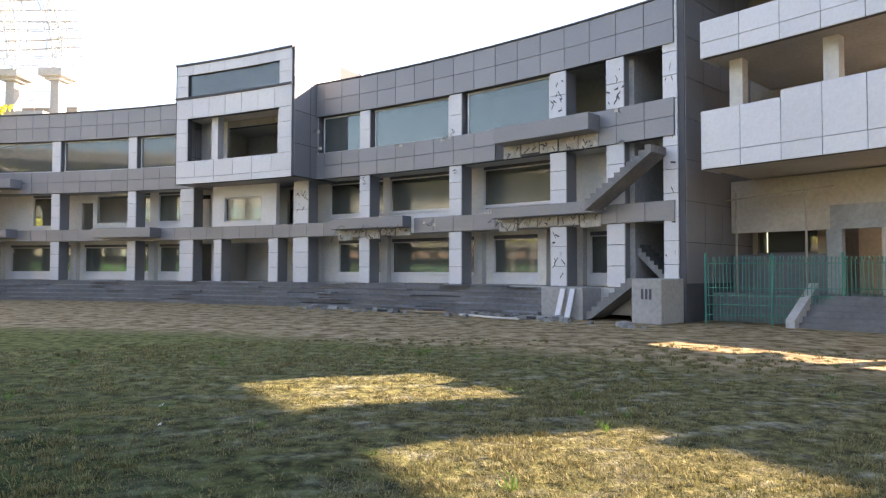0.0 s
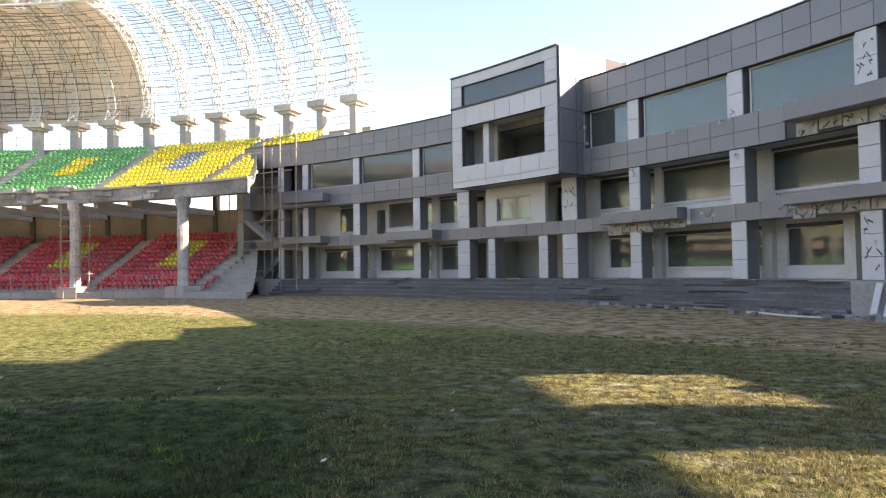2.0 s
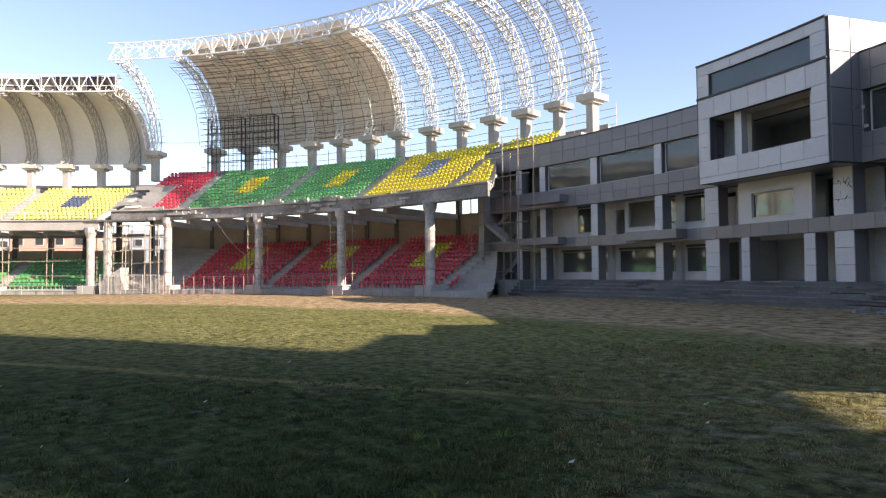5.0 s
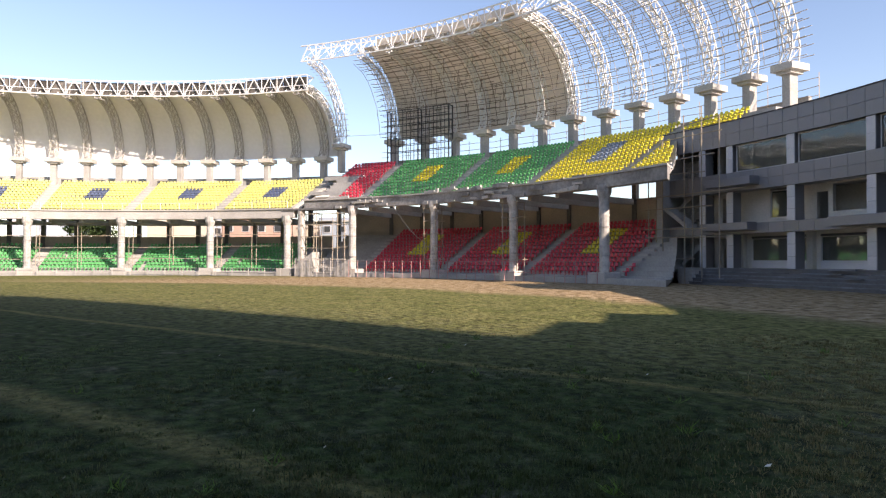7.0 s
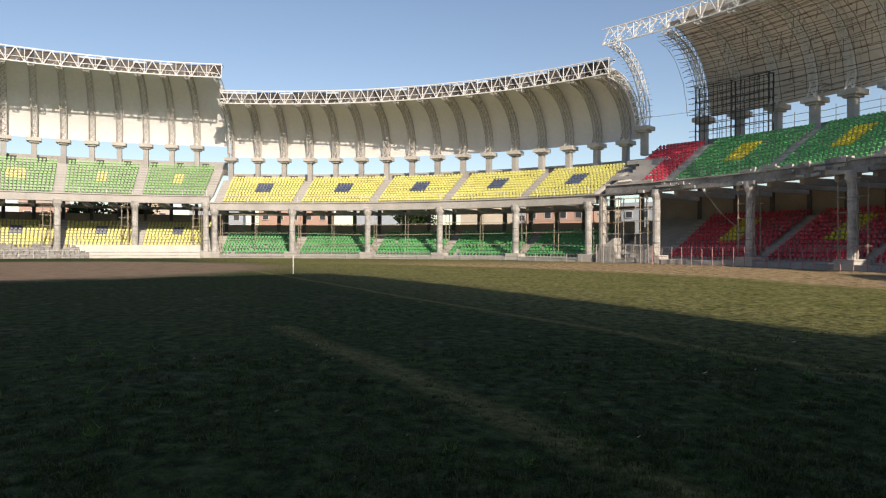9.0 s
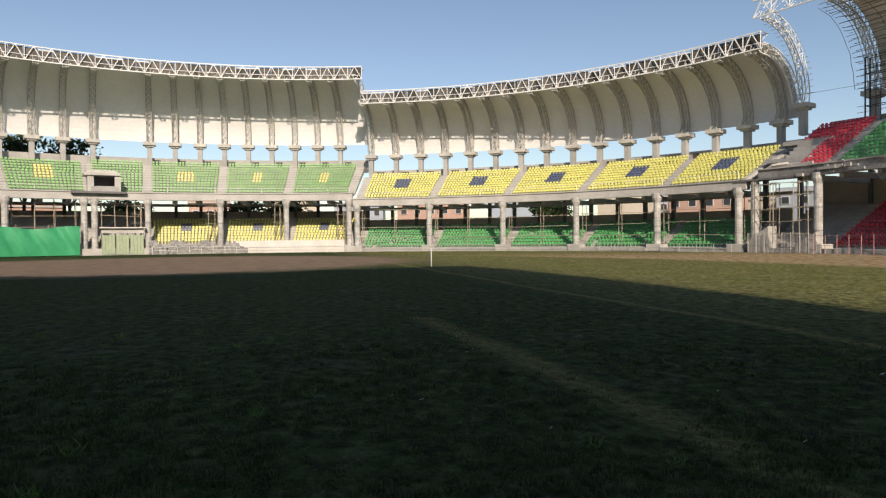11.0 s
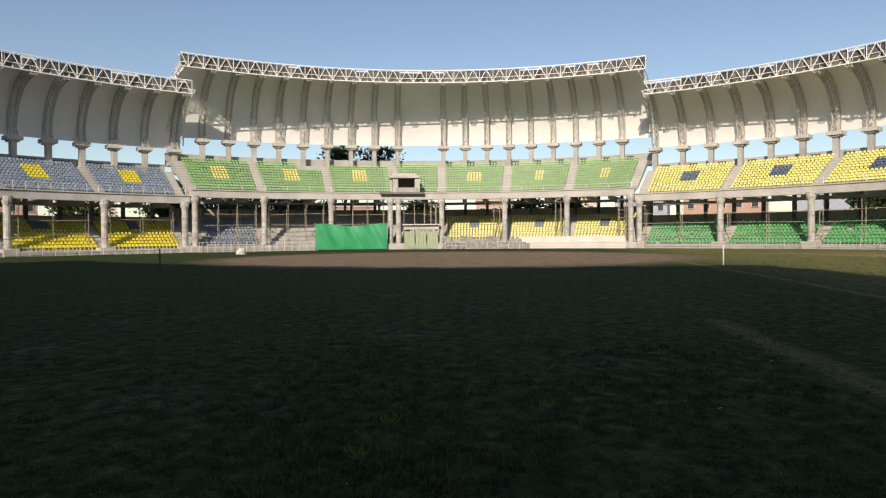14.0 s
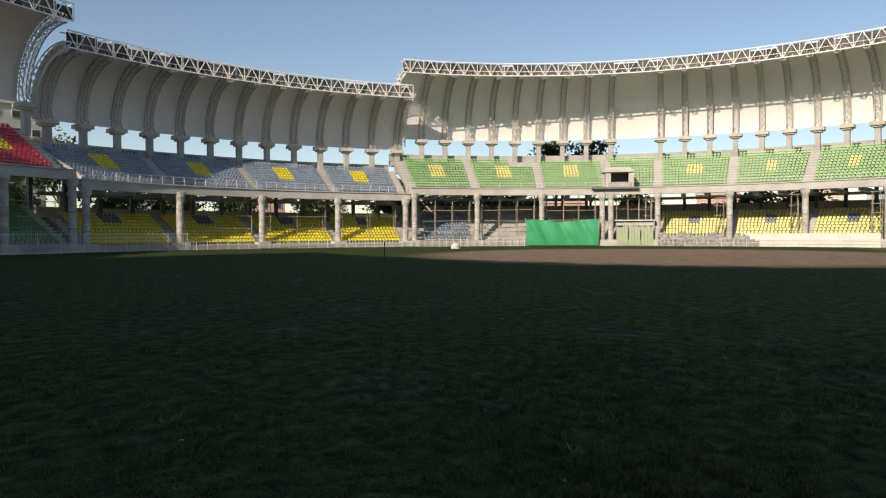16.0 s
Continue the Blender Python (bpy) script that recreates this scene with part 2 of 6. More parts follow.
# ---------------------------------------------------------------- ground
def ground_material():
    m = bpy.data.materials.new("outfield")
    m.use_nodes = True
    n, l = m.node_tree.nodes, m.node_tree.links
    b = n["Principled BSDF"]
    b.inputs["Roughness"].default_value, b.inputs["Specular IOR Level"].default_value = 0.95, 0.1
    co = n.new("ShaderNodeTexCoord")

    def noise_tex(scale, detail, stretch=(1, 1, 1)):
        mp, q = n.new("ShaderNodeMapping"), n.new("ShaderNodeTexNoise")
        mp.inputs["Scale"].default_value = stretch
        q.inputs["Scale"].default_value, q.inputs["Detail"].default_value, q.inputs["Roughness"].default_value = scale, detail, 0.65
        l.new(co.outputs["Object"], mp.inputs["Vector"])
        l.new(mp.outputs["Vector"], q.inputs["Vector"])
        return q.outputs["Fac"]

    def ramp(src, *stops):
        r = n.new("ShaderNodeValToRGB")
        e = r.color_ramp.elements
        while len(e) < len(stops):
            e.new(0.5)
        for k, (p, c) in zip(e, stops):
            k.position, k.color = p, (*c, 1)
        l.new(src, r.inputs["Fac"])
        return r.outputs["Color"]

    def mix(fac, a, c):
        x = n.new("ShaderNodeMix")
        x.data_type = "RGBA"
        l.new(fac, x.inputs["Factor"])
        l.new(a, x.inputs["A"])
        l.new(c, x.inputs["B"])
        return x.outputs["Result"]

    grass = ramp(noise_tex(0.5, 6), (0.3, (0.08, 0.08, 0.03)), (0.5, (0.145, 0.13, 0.055)), (0.7, (0.225, 0.19, 0.092)))
    tufts = ramp(noise_tex(5.0, 8), (0.35, (0.03, 0.038, 0.013)), (0.62, (0.21, 0.18, 0.078)))
    grass = mix(noise_tex(9.0, 4), grass, tufts)
    bare = ramp(noise_tex(7.0, 8), (0.3, (0.16, 0.15, 0.105)), (0.7, (0.3, 0.28, 0.2)))
    patch = n.new("ShaderNodeMapRange")
    patch.inputs["From Min"].default_value, patch.inputs["From Max"].default_value = 0.5, 0.64
    l.new(noise_tex(1.3, 9, (1, 1.6, 1)), patch.inputs["Value"])
    grass = mix(patch.outputs["Result"], grass, bare)
    # turf drier towards the pavilion; elsewhere a darker green deepens the field's shade
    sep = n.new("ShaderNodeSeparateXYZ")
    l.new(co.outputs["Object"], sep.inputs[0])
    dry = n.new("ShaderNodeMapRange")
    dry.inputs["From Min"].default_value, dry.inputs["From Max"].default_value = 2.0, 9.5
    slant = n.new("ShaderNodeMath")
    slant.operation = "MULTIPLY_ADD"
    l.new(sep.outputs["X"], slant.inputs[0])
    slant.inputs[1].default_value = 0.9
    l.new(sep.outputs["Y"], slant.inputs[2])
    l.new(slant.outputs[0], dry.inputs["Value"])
    shaded_turf = ramp(noise_tex(3.2, 8), (0.3, (0.017, 0.032, 0.0095)), (0.52, (0.038, 0.062, 0.017)), (0.72, (0.088, 0.1, 0.048)))
    # thin places where grey soil shows between the blades
    soil = ramp(noise_tex(6.0, 8), (0.3, (0.045, 0.05, 0.03)), (0.7, (0.15, 0.145, 0.115)))
    thinned, spots = n.new("ShaderNodeMapRange"), n.new("ShaderNodeMath")
    thinned.inputs["From Min"].default_value, thinned.inputs["From Max"].default_value = 0.56, 0.68
    thinned.inputs["To Max"].default_value = 0.8
    l.new(noise_tex(0.45, 3), thinned.inputs["Value"])
    broken = n.new("ShaderNodeMapRange")
    broken.inputs["From Min"].default_value, broken.inputs["From Max"].default_value = 0.42, 0.6
    l.new(noise_tex(2.4, 6), broken.inputs["Value"])
    spots.operation = "MULTIPLY"
    l.new(thinned.outputs["Result"], spots.inputs[0])
    l.new(broken.outputs["Result"], spots.inputs[1])
    shaded_turf = mix(spots.outputs[0], shaded_turf, soil)
    # sunlit far field: the sun's brightness is put into a paler turf colour
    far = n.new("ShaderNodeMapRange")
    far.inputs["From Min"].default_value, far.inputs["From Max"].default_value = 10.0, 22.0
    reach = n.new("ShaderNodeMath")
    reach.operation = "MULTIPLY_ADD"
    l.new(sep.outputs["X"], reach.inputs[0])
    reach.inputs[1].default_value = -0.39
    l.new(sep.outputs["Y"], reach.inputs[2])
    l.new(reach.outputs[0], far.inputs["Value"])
    # dry or sunlit zone, whichever is stronger
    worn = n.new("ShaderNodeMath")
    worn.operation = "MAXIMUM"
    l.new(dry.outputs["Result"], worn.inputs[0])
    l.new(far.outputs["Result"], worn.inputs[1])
    grass = mix(worn.outputs[0], shaded_turf, grass)
    sunlit_turf = ramp(noise_tex(0.6, 8), (0.3, (0.105, 0.12, 0.034)), (0.7, (0.22, 0.205, 0.08)))
    grass = mix(far.outputs["Result"], grass, sunlit_turf)
    # uneven clumps; the shade between them is multiplied into the grass colour
    clumps, clump_shade = n.new("ShaderNodeMix"), n.new("ShaderNodeMapRange")
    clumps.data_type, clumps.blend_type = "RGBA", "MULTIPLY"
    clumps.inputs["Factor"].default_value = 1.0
    clump_shade.inputs["From Min"].default_value, clump_shade.inputs["From Max"].default_value = 0.38, 0.6
    clump_shade.inputs["To Min"].default_value, clump_shade.inputs["To Max"].default_value = 0.4, 1.35
    l.new(noise_tex(3.6, 4), clump_shade.inputs["Value"])
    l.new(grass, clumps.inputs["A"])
    l.new(clump_shade.outputs["Result"], clumps.inputs["B"])
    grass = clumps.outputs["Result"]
    # two pale yellowish streaks across the turf, broken up by noise
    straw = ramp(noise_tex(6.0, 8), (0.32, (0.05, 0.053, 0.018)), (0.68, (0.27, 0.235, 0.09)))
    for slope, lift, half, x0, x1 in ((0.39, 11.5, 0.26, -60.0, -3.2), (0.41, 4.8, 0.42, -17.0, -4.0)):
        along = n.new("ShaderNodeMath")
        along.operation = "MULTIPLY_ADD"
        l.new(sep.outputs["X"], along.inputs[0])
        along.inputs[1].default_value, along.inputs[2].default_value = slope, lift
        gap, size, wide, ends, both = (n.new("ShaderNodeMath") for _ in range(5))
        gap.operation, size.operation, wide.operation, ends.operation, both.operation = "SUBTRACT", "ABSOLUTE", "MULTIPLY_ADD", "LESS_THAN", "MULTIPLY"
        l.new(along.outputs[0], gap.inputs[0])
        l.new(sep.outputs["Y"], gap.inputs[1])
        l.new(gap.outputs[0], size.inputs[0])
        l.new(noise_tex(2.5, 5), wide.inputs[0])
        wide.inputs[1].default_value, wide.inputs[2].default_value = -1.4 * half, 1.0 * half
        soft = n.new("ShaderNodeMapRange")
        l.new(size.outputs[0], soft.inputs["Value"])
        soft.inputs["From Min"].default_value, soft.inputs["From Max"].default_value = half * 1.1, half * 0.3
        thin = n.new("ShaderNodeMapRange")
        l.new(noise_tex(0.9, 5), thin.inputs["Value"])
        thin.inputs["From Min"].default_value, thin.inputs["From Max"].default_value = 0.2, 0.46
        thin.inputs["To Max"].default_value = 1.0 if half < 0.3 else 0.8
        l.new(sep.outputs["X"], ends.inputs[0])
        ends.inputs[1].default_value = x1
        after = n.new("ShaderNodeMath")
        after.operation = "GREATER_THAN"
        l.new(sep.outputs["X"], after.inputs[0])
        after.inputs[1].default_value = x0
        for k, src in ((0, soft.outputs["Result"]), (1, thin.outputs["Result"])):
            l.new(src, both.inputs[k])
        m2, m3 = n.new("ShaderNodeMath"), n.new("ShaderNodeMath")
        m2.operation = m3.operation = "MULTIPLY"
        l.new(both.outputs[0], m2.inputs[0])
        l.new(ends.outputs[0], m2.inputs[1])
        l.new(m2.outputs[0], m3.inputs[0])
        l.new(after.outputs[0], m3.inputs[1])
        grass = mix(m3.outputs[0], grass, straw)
    # bare earth track round the field
    off = n.new("ShaderNodeVectorMath")
    off.operation = "DISTANCE"
    off.inputs[1].default_value = (-25.0, -29.0, 0)
    l.new(co.outputs["Object"], off.inputs[0])
    wob, add = n.new("ShaderNodeMath"), n.new("ShaderNodeMath")
    wob.operation, add.operation = "MULTIPLY_ADD", "ADD"
    l.new(noise_tex(0.25, 5), wob.inputs[0])
    wob.inputs[1].default_value, wob.inputs[2].default_value = 3.6, -1.8
    l.new(off.outputs["Value"], add.inputs[0])
    l.new(wob.outputs[0], add.inputs[1])
    ring = n.new("ShaderNodeMapRange")
    ring.inputs["From Min"].default_value, ring.inputs["From Max"].default_value = 52.0, 54.4
    l.new(add.outputs[0], ring.inputs["Value"])
    earth = ramp(noise_tex(1.7, 9), (0.34, (0.07, 0.05, 0.026)), (0.47, (0.31, 0.215, 0.115)), (0.66, (0.56, 0.43, 0.28)))
    square, near = n.new("ShaderNodeVectorMath"), n.new("ShaderNodeMapRange")
    square.operation = "DISTANCE"
    square.inputs[1].default_value = (-57.0, -31.0, 0)
    l.new(co.outputs["Object"], square.inputs[0])
    rough_edge = n.new("ShaderNodeMath")
    rough_edge.operation = "ADD"
    l.new(square.outputs["Value"], rough_edge.inputs[0])
    l.new(wob.outputs[0], rough_edge.inputs[1])
    near.inputs["From Min"].default_value, near.inputs["From Max"].default_value = 25.0, 20.0
    l.new(rough_edge.outputs[0], near.inputs["Value"])
    clay = ramp(noise_tex(0.8, 8), (0.3, (0.16, 0.115, 0.08)), (0.7, (0.29, 0.215, 0.155)))
    grass = mix(near.outputs["Result"], grass, clay)
    # thin grass creeps over the track in places
    creep, share = n.new("ShaderNodeMapRange"), n.new("ShaderNodeMath")
    creep.inputs["From Min"].default_value, creep.inputs["From Max"].default_value = 0.45, 0.7
    creep.inputs["To Min"].default_value, creep.inputs["To Max"].default_value = 1.0, 0.7
    l.new(noise_tex(2.1, 7, (1, 1.5, 1)), creep.inputs["Value"])
    share.operation = "MULTIPLY"
    # the track is bare before the pavilion and the unfinished stand alone
    bare_x, bare_y, side, stretch_ = n.new("ShaderNodeMapRange"), n.new("ShaderNodeMapRange"), n.new("ShaderNodeMath"), n.new("ShaderNodeMath")
    bare_x.inputs["From Min"].default_value, bare_x.inputs["From Max"].default_value = -84.0, -66.0
    bare_y.inputs["From Min"].default_value, bare_y.inputs["From Max"].default_value = -10.0, 8.0
    l.new(sep.outputs["X"], bare_x.inputs["Value"])
    l.new(sep.outputs["Y"], bare_y.inputs["Value"])
    side.operation = stretch_.operation = "MULTIPLY"
    l.new(bare_x.outputs["Result"], side.inputs[0])
    l.new(bare_y.outputs["Result"], side.inputs[1])
    l.new(side.outputs[0], stretch_.inputs[0])
    l.new(ring.outputs["Result"], stretch_.inputs[1])
    l.new(stretch_.outputs[0], share.inputs[0])
    l.new(creep.outputs["Result"], share.inputs[1])
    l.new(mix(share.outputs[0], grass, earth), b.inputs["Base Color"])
    bp = n.new("ShaderNodeBump")
    bp.inputs["Strength"].default_value, bp.inputs["Distance"].default_value = 0.9, 0.05
    l.new(noise_tex(14.0, 8), bp.inputs["Height"])
    lumps = n.new("ShaderNodeBump")
    lumps.inputs["Strength"].default_value, lumps.inputs["Distance"].default_value = 1.0, 0.22
    l.new(noise_tex(2.6, 3), lumps.inputs["Height"])
    l.new(lumps.outputs["Normal"], bp.inputs["Normal"])
    l.new(bp.outputs["Normal"], b.inputs["Normal"])
    return m


gb = Build()
GN = 220
edge = [-2600.0, -900.0, -300.0] + [-150 + 300 * k / GN for k in range(GN + 1)] + [300.0, 900.0, 2600.0]
for y in edge:
    for x in edge:
        near = math.hypot(x, y) < 120
        gb.v.append((x - 30, y - 20, 0.05 * noise.noise(Vector((x * 0.3, y * 0.3, 0))) + 0.03 * noise.noise(Vector((x, y, 3))) if near else 0.0))
GW = len(edge)
gb.f = [(j * GW + i, j * GW + i + 1, (j + 1) * GW + i + 1, (j + 1) * GW + i) for j in range(GW - 1) for i in range(GW - 1)]
ground = part("ground", gb, ground_material(), smooth=True)
tagged(ground, "worn grass outfield with bare earth along the boundary", "ground", kind="structure")


# ---------------------------------------------------------------- seats
def seat_shape():
    """A moulded bucket seat, facing -y, its step at z 0."""
    b = Build()
    w = 0.172
    b.hexa([(-w, -0.2, 0.36), (w, -0.2, 0.36), (w, 0.16, 0.33), (-w, 0.16, 0.33),
            (-w, -0.21, 0.42), (w, -0.21, 0.42), (w, 0.18, 0.38), (-w, 0.18, 0.38)])
    b.hexa([(-w, 0.15, 0.36), (w, 0.15, 0.36), (w, 0.2, 0.36), (-w, 0.2, 0.36),
            (-w * 0.85, 0.2, 0.68), (w * 0.85, 0.2, 0.68), (w * 0.85, 0.25, 0.68), (-w * 0.85, 0.25, 0.68)])
    b.hexa([(-0.05, -0.05, 0.0), (0.05, -0.05, 0.0), (0.05, 0.08, 0.0), (-0.05, 0.08, 0.0),
            (-0.05, -0.05, 0.37), (0.05, -0.05, 0.37), (0.05, 0.08, 0.35), (-0.05, 0.08, 0.35)])
    return b


SEAT_SHAPE = seat_shape()
SEAT_MESH = {k: SEAT_SHAPE.data(k + "_seat", m) for k, m in SEAT.items()}
SEAT_V, SEAT_F = np.array(SEAT_SHAPE.v), np.array(SEAT_SHAPE.f)
PITCH = 0.47


def seat_places(a0, a1, r0, tread, z0, rise, rows, patch, cut=None, gaps=0.0):
    """(theta, r, z, in_patch) of the seats of one bay between the angles a0 < a1; patch: share of the width and rows of the motif."""
    out = []
    for i in range(rows):
        r = r0 + i * tread
        lo, hi = a0 + math.degrees(0.95 / r), a1 - math.degrees(0.95 / r)
        n = int(radians(hi - lo) * r / PITCH / 2) * 2
        if patch and i == 0:
            half = int((patch[1] - patch[0]) * (n + 4) / 2 - 0.1)
        for k in range(n + 1):
            s = k / n
            if cut and cut(i / rows, s):
                continue
            if gaps and random.random() < gaps:
                continue
            on = patch and abs(k - n // 2) <= half and patch[2] <= i < patch[3]
            out.append((lo + (hi - lo) * s, r + 0.3, z0 + i * rise, on))
    return out


def seat_block(places, colour, motif, label, single=False):
    mats = {False: colour, True: motif or colour}
    for on in (False, True):
        sel = [p for p in places if bool(p[3]) == on]
        if not sel:
            continue
        kind = mats[on]
        if single:
            for th, r, z, _ in sel:
                ob = shared("stadium_seat", SEAT_MESH[kind], None, Matrix.Translation(pol(CS, th, r, z)) @ pose(0, 0, 0, 0, 0, th))
                tagged(ob, kind + " moulded plastic bucket seat on a concrete step", "seat", "single seats of the upper tier")
            continue
        th = np.radians([p[0] for p in sel])
        c, s = np.cos(th), np.sin(th)
        x, y = SEAT_V[:, 0], SEAT_V[:, 1]
        vx = c[:, None] * x - s[:, None] * y + np.array([CS.x - p[1] * math.sin(radians(p[0])) for p in sel])[:, None]
        vy = s[:, None] * x + c[:, None] * y + np.array([CS.y + p[1] * math.cos(radians(p[0])) for p in sel])[:, None]
        vz = SEAT_V[:, 2][None, :] + np.array([p[2] for p in sel])[:, None]
        v = np.stack([vx, vy, vz], -1).reshape(-1, 3)
        f = (SEAT_F[None] + len(SEAT_V) * np.arange(len(sel))[:, None, None]).reshape(-1, 4)
        me = bpy.data.meshes.new("seat_block")
        me.from_pydata(v.tolist(), [], f.tolist())
        me.materials.append(SEAT[kind])
        tagged(new("seat_block", me), label if not on else "block of " + kind + " bucket seats set as a motif", "seats", "blocks of stadium seats", "stuff")


# ---------------------------------------------------------------- stands
R_COL = 63.0
STAINED = material("stained_concrete", (0.42, 0.41, 0.39), 0.9, spread=0.5, scale=0.45, fine=3.5, bump=0.5, second=(0.17, 0.165, 0.16))
TREAD = 0.78
EDGE_PANEL = material("roof_edge_panel", (0.15, 0.135, 0.12), 0.8, spread=0.5, scale=0.8, fine=4, bump=0.1, second=(0.06, 0.056, 0.05), per_object=0.5)


class Stand:
    """One stretch of the two-tiered ring. High stands and low stands alternate."""

    def __init__(self, th0, th1, cols, peds, beam, rows, rise, ped_top, tip_r, tip_z, wall_top, low_z, low_rows, label, skew=0.0):
        self.skew = skew
        self.parapet = 1.3 if skew else (0.55 if th0 > 190 else 1.6)
        self.th0, self.th1, self.cols, self.peds = th0, th1, cols, peds
        self.beam, self.rows, self.rise, self.ped_top, self.tip_r, self.tip_z = beam, rows, rise, ped_top, tip_r, tip_z
        self.wall_top, self.low_z, self.low_rows = wall_top, low_z, low_rows
        self.up_r, self.up_z = 64.9, beam + 1.2
        self.top_r, self.top_z = self.up_r + rows * TREAD, self.up_z + (rows - 1) * rise
        self.low_r = 63.1 if 150 < th0 < 190 else 64.2
        self.low_rise = 0.42
        self.body(label)

    def body(self, label):
        s = self
        g = thing("grandstand", label, "grandstand", "stands round the field", at=pol(CS, (s.th0 + s.th1) / 2, R_COL, 0))
        self.thing = g
        # lower tier: stepped slab
        prof = [(62.0, 0.0), (62.0, s.low_z - 0.15), (s.low_r, s.low_z - 0.15)]
        for i in range(s.low_rows):
            r, z = s.low_r + i * TREAD, s.low_z + i * s.low_rise
            prof += [(r, z), (r + TREAD, z)]
        back = s.low_r + s.low_rows * TREAD
        prof += [(back + 2.2, s.low_z + (s.low_rows - 1) * s.low_rise), (back + 2.2, 0.0)]
        part("lower_tier", Build().sweep(CS, prof, s.th0, s.th1, 2.0, s.skew), CONCRETE, g)
        # upper tier
        prof = [(R_COL + 0.5, s.beam + 0.5), (R_COL + 0.5, s.up_z - 0.2), (s.up_r, s.up_z - 0.2)]
        for i in range(s.rows):
            r, z = s.up_r + i * TREAD, s.up_z + i * s.rise
            prof += [(r, z), (r + TREAD, z)]
        prof += [(77.5, s.top_z), (77.5, s.top_z + s.parapet), (77.9, s.top_z + s.parapet), (77.9, s.top_z - 0.6), (s.top_r, s.top_z - 0.7)]
        part("upper_tier", Build().sweep(CS, prof, s.th0, s.th1, 2.0, s.skew), CONCRETE, g)
        part("fascia_beam", Build().arc(CS, s.th0, s.th1, R_COL - 0.35, R_COL + 0.5, s.beam, s.beam + 1.05, skew=s.skew), STAINED if s.skew else CONCRETE_PALE, g, bevel=0.03)
        part("coping", Build().arc(CS, s.th0, s.th1, R_COL - 0.5, R_COL + 0.7, s.beam + 1.05, s.beam + 1.2, skew=s.skew), CONCRETE_PALE, g)
        for th in s.cols:
            b = Build()
            p0, p1 = pol(CS, th, R_COL - 0.05, 0), pol(CS, th, R_COL - 0.05, s.beam)
            b.tube(p0, p1, 0.42, 12)
            b.tube(p1 - Vector((0, 0, 0.9)), p1 - Vector((0, 0, 0.35)), 0.42, 12, 0.62)
            b.tube(p1 - Vector((0, 0, 0.35)), p1 + Vector((0, 0, 0.25)), 0.62, 12)
            col = part("column", b, COLUMN, g, smooth=False)
            for k in range(5):
                zr = s.beam * (0.16 + 0.14 * k) + random.uniform(-0.25, 0.25)
                q = pol(CS, th, R_COL - 0.05, zr)
                part("formwork_ring", Build().tube(q, q + Vector((0, 0, random.uniform(0.05, 0.16))), 0.44 + random.uniform(0, 0.02), 12), STAINED if k % 2 else CONCRETE_PALE, col)
            part("plinth", Build().block(CS, th, 1.9, 61.95, 63.9, 0, 0.95), CONCRETE_PALE, col, bevel=0.04)
        # rakers under the upper tier, posts and wall at the back
        step = (s.peds[-1] - s.peds[0]) / max(1, len(s.peds) - 1)
        for th in s.peds:
            if s.skew and th < s.th0 + s.skew * 13:
                continue
            b = Build()
            b.hexa([pol(CS, th + k, r, z) for r, z, k in ((R_COL + 0.5, s.beam - 0.1, -0.2), (76.0, s.top_z - 2.1, -0.2), (76.0, s.top_z - 2.1, 0.2), (R_COL + 0.5, s.beam - 0.1, 0.2),
                                                       (R_COL + 0.5, s.beam + 0.45, -0.2), (76.0, s.top_z - 0.75, -0.2), (76.0, s.top_z - 0.75, 0.2), (R_COL + 0.5, s.beam + 0.45, 0.2))])
            part("raker_beam", b, CONCRETE_PALE, g)
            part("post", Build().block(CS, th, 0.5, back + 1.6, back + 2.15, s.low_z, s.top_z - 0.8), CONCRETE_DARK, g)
        if s.low_rows > 5 and not s.skew:
            part("ring_beam", Build().arc(CS, s.th0 + s.skew * 9, s.th1, back + 1.3, back + 1.74, s.beam - 0.35, s.beam + 0.1), CONCRETE, g)
        if s.low_rows > 5:
            for th in s.peds:
                if s.th0 + s.skew * 13 < th < s.th1:
                    part("cross_beam", Build().block(CS, th, 0.45, R_COL + 0.5, back + 1.3, s.beam - 0.4, s.beam + 0.2), CONCRETE_PALE if s.skew else CONCRETE, g)
        part("back_wall", Build().arc(CS, s.th0, s.th1, back + 1.75, back + 2.0, 0.5, s.wall_top, skew=s.skew), PLASTER_TAN, g)
        # raised walkway edge and low wall behind the top row
        up = Build().box(-0.6, 0, 0.004, 0.6, TREAD / 2, s.rise / 2).data("step", CONCRETE_PALE)
        low = Build().box(-0.6, 0, 0.004, 0.6, TREAD / 2, s.low_rise / 2).data("step", CONCRETE_PALE)
        for a in s.cols:
            if a > 205:
                continue
            for me, n, r0, z0, rise in ((up, s.rows, s.up_r, s.up_z, s.rise), (low, s.low_rows, s.low_r, s.low_z, s.low_rise)):
                for i in range(n - 1):
                    shared("step", me, g, Matrix.Translation(pol(CS, a, r0 + (i + 0.5) * TREAD, z0 + i * rise)) @ pose(0, 0, 0, 0, 0, a))

    def shell(self, k):
        """A point (r, z) of the roof's quarter arch: k 0 at its foot, 1 at its lip."""
        a = k * math.pi / 2
        foot = self.ped_top + 0.2
        return self.tip_r + (77.0 - self.tip_r) * math.cos(a) ** 0.9, foot + (self.tip_z - 0.9 - foot) * math.sin(a)

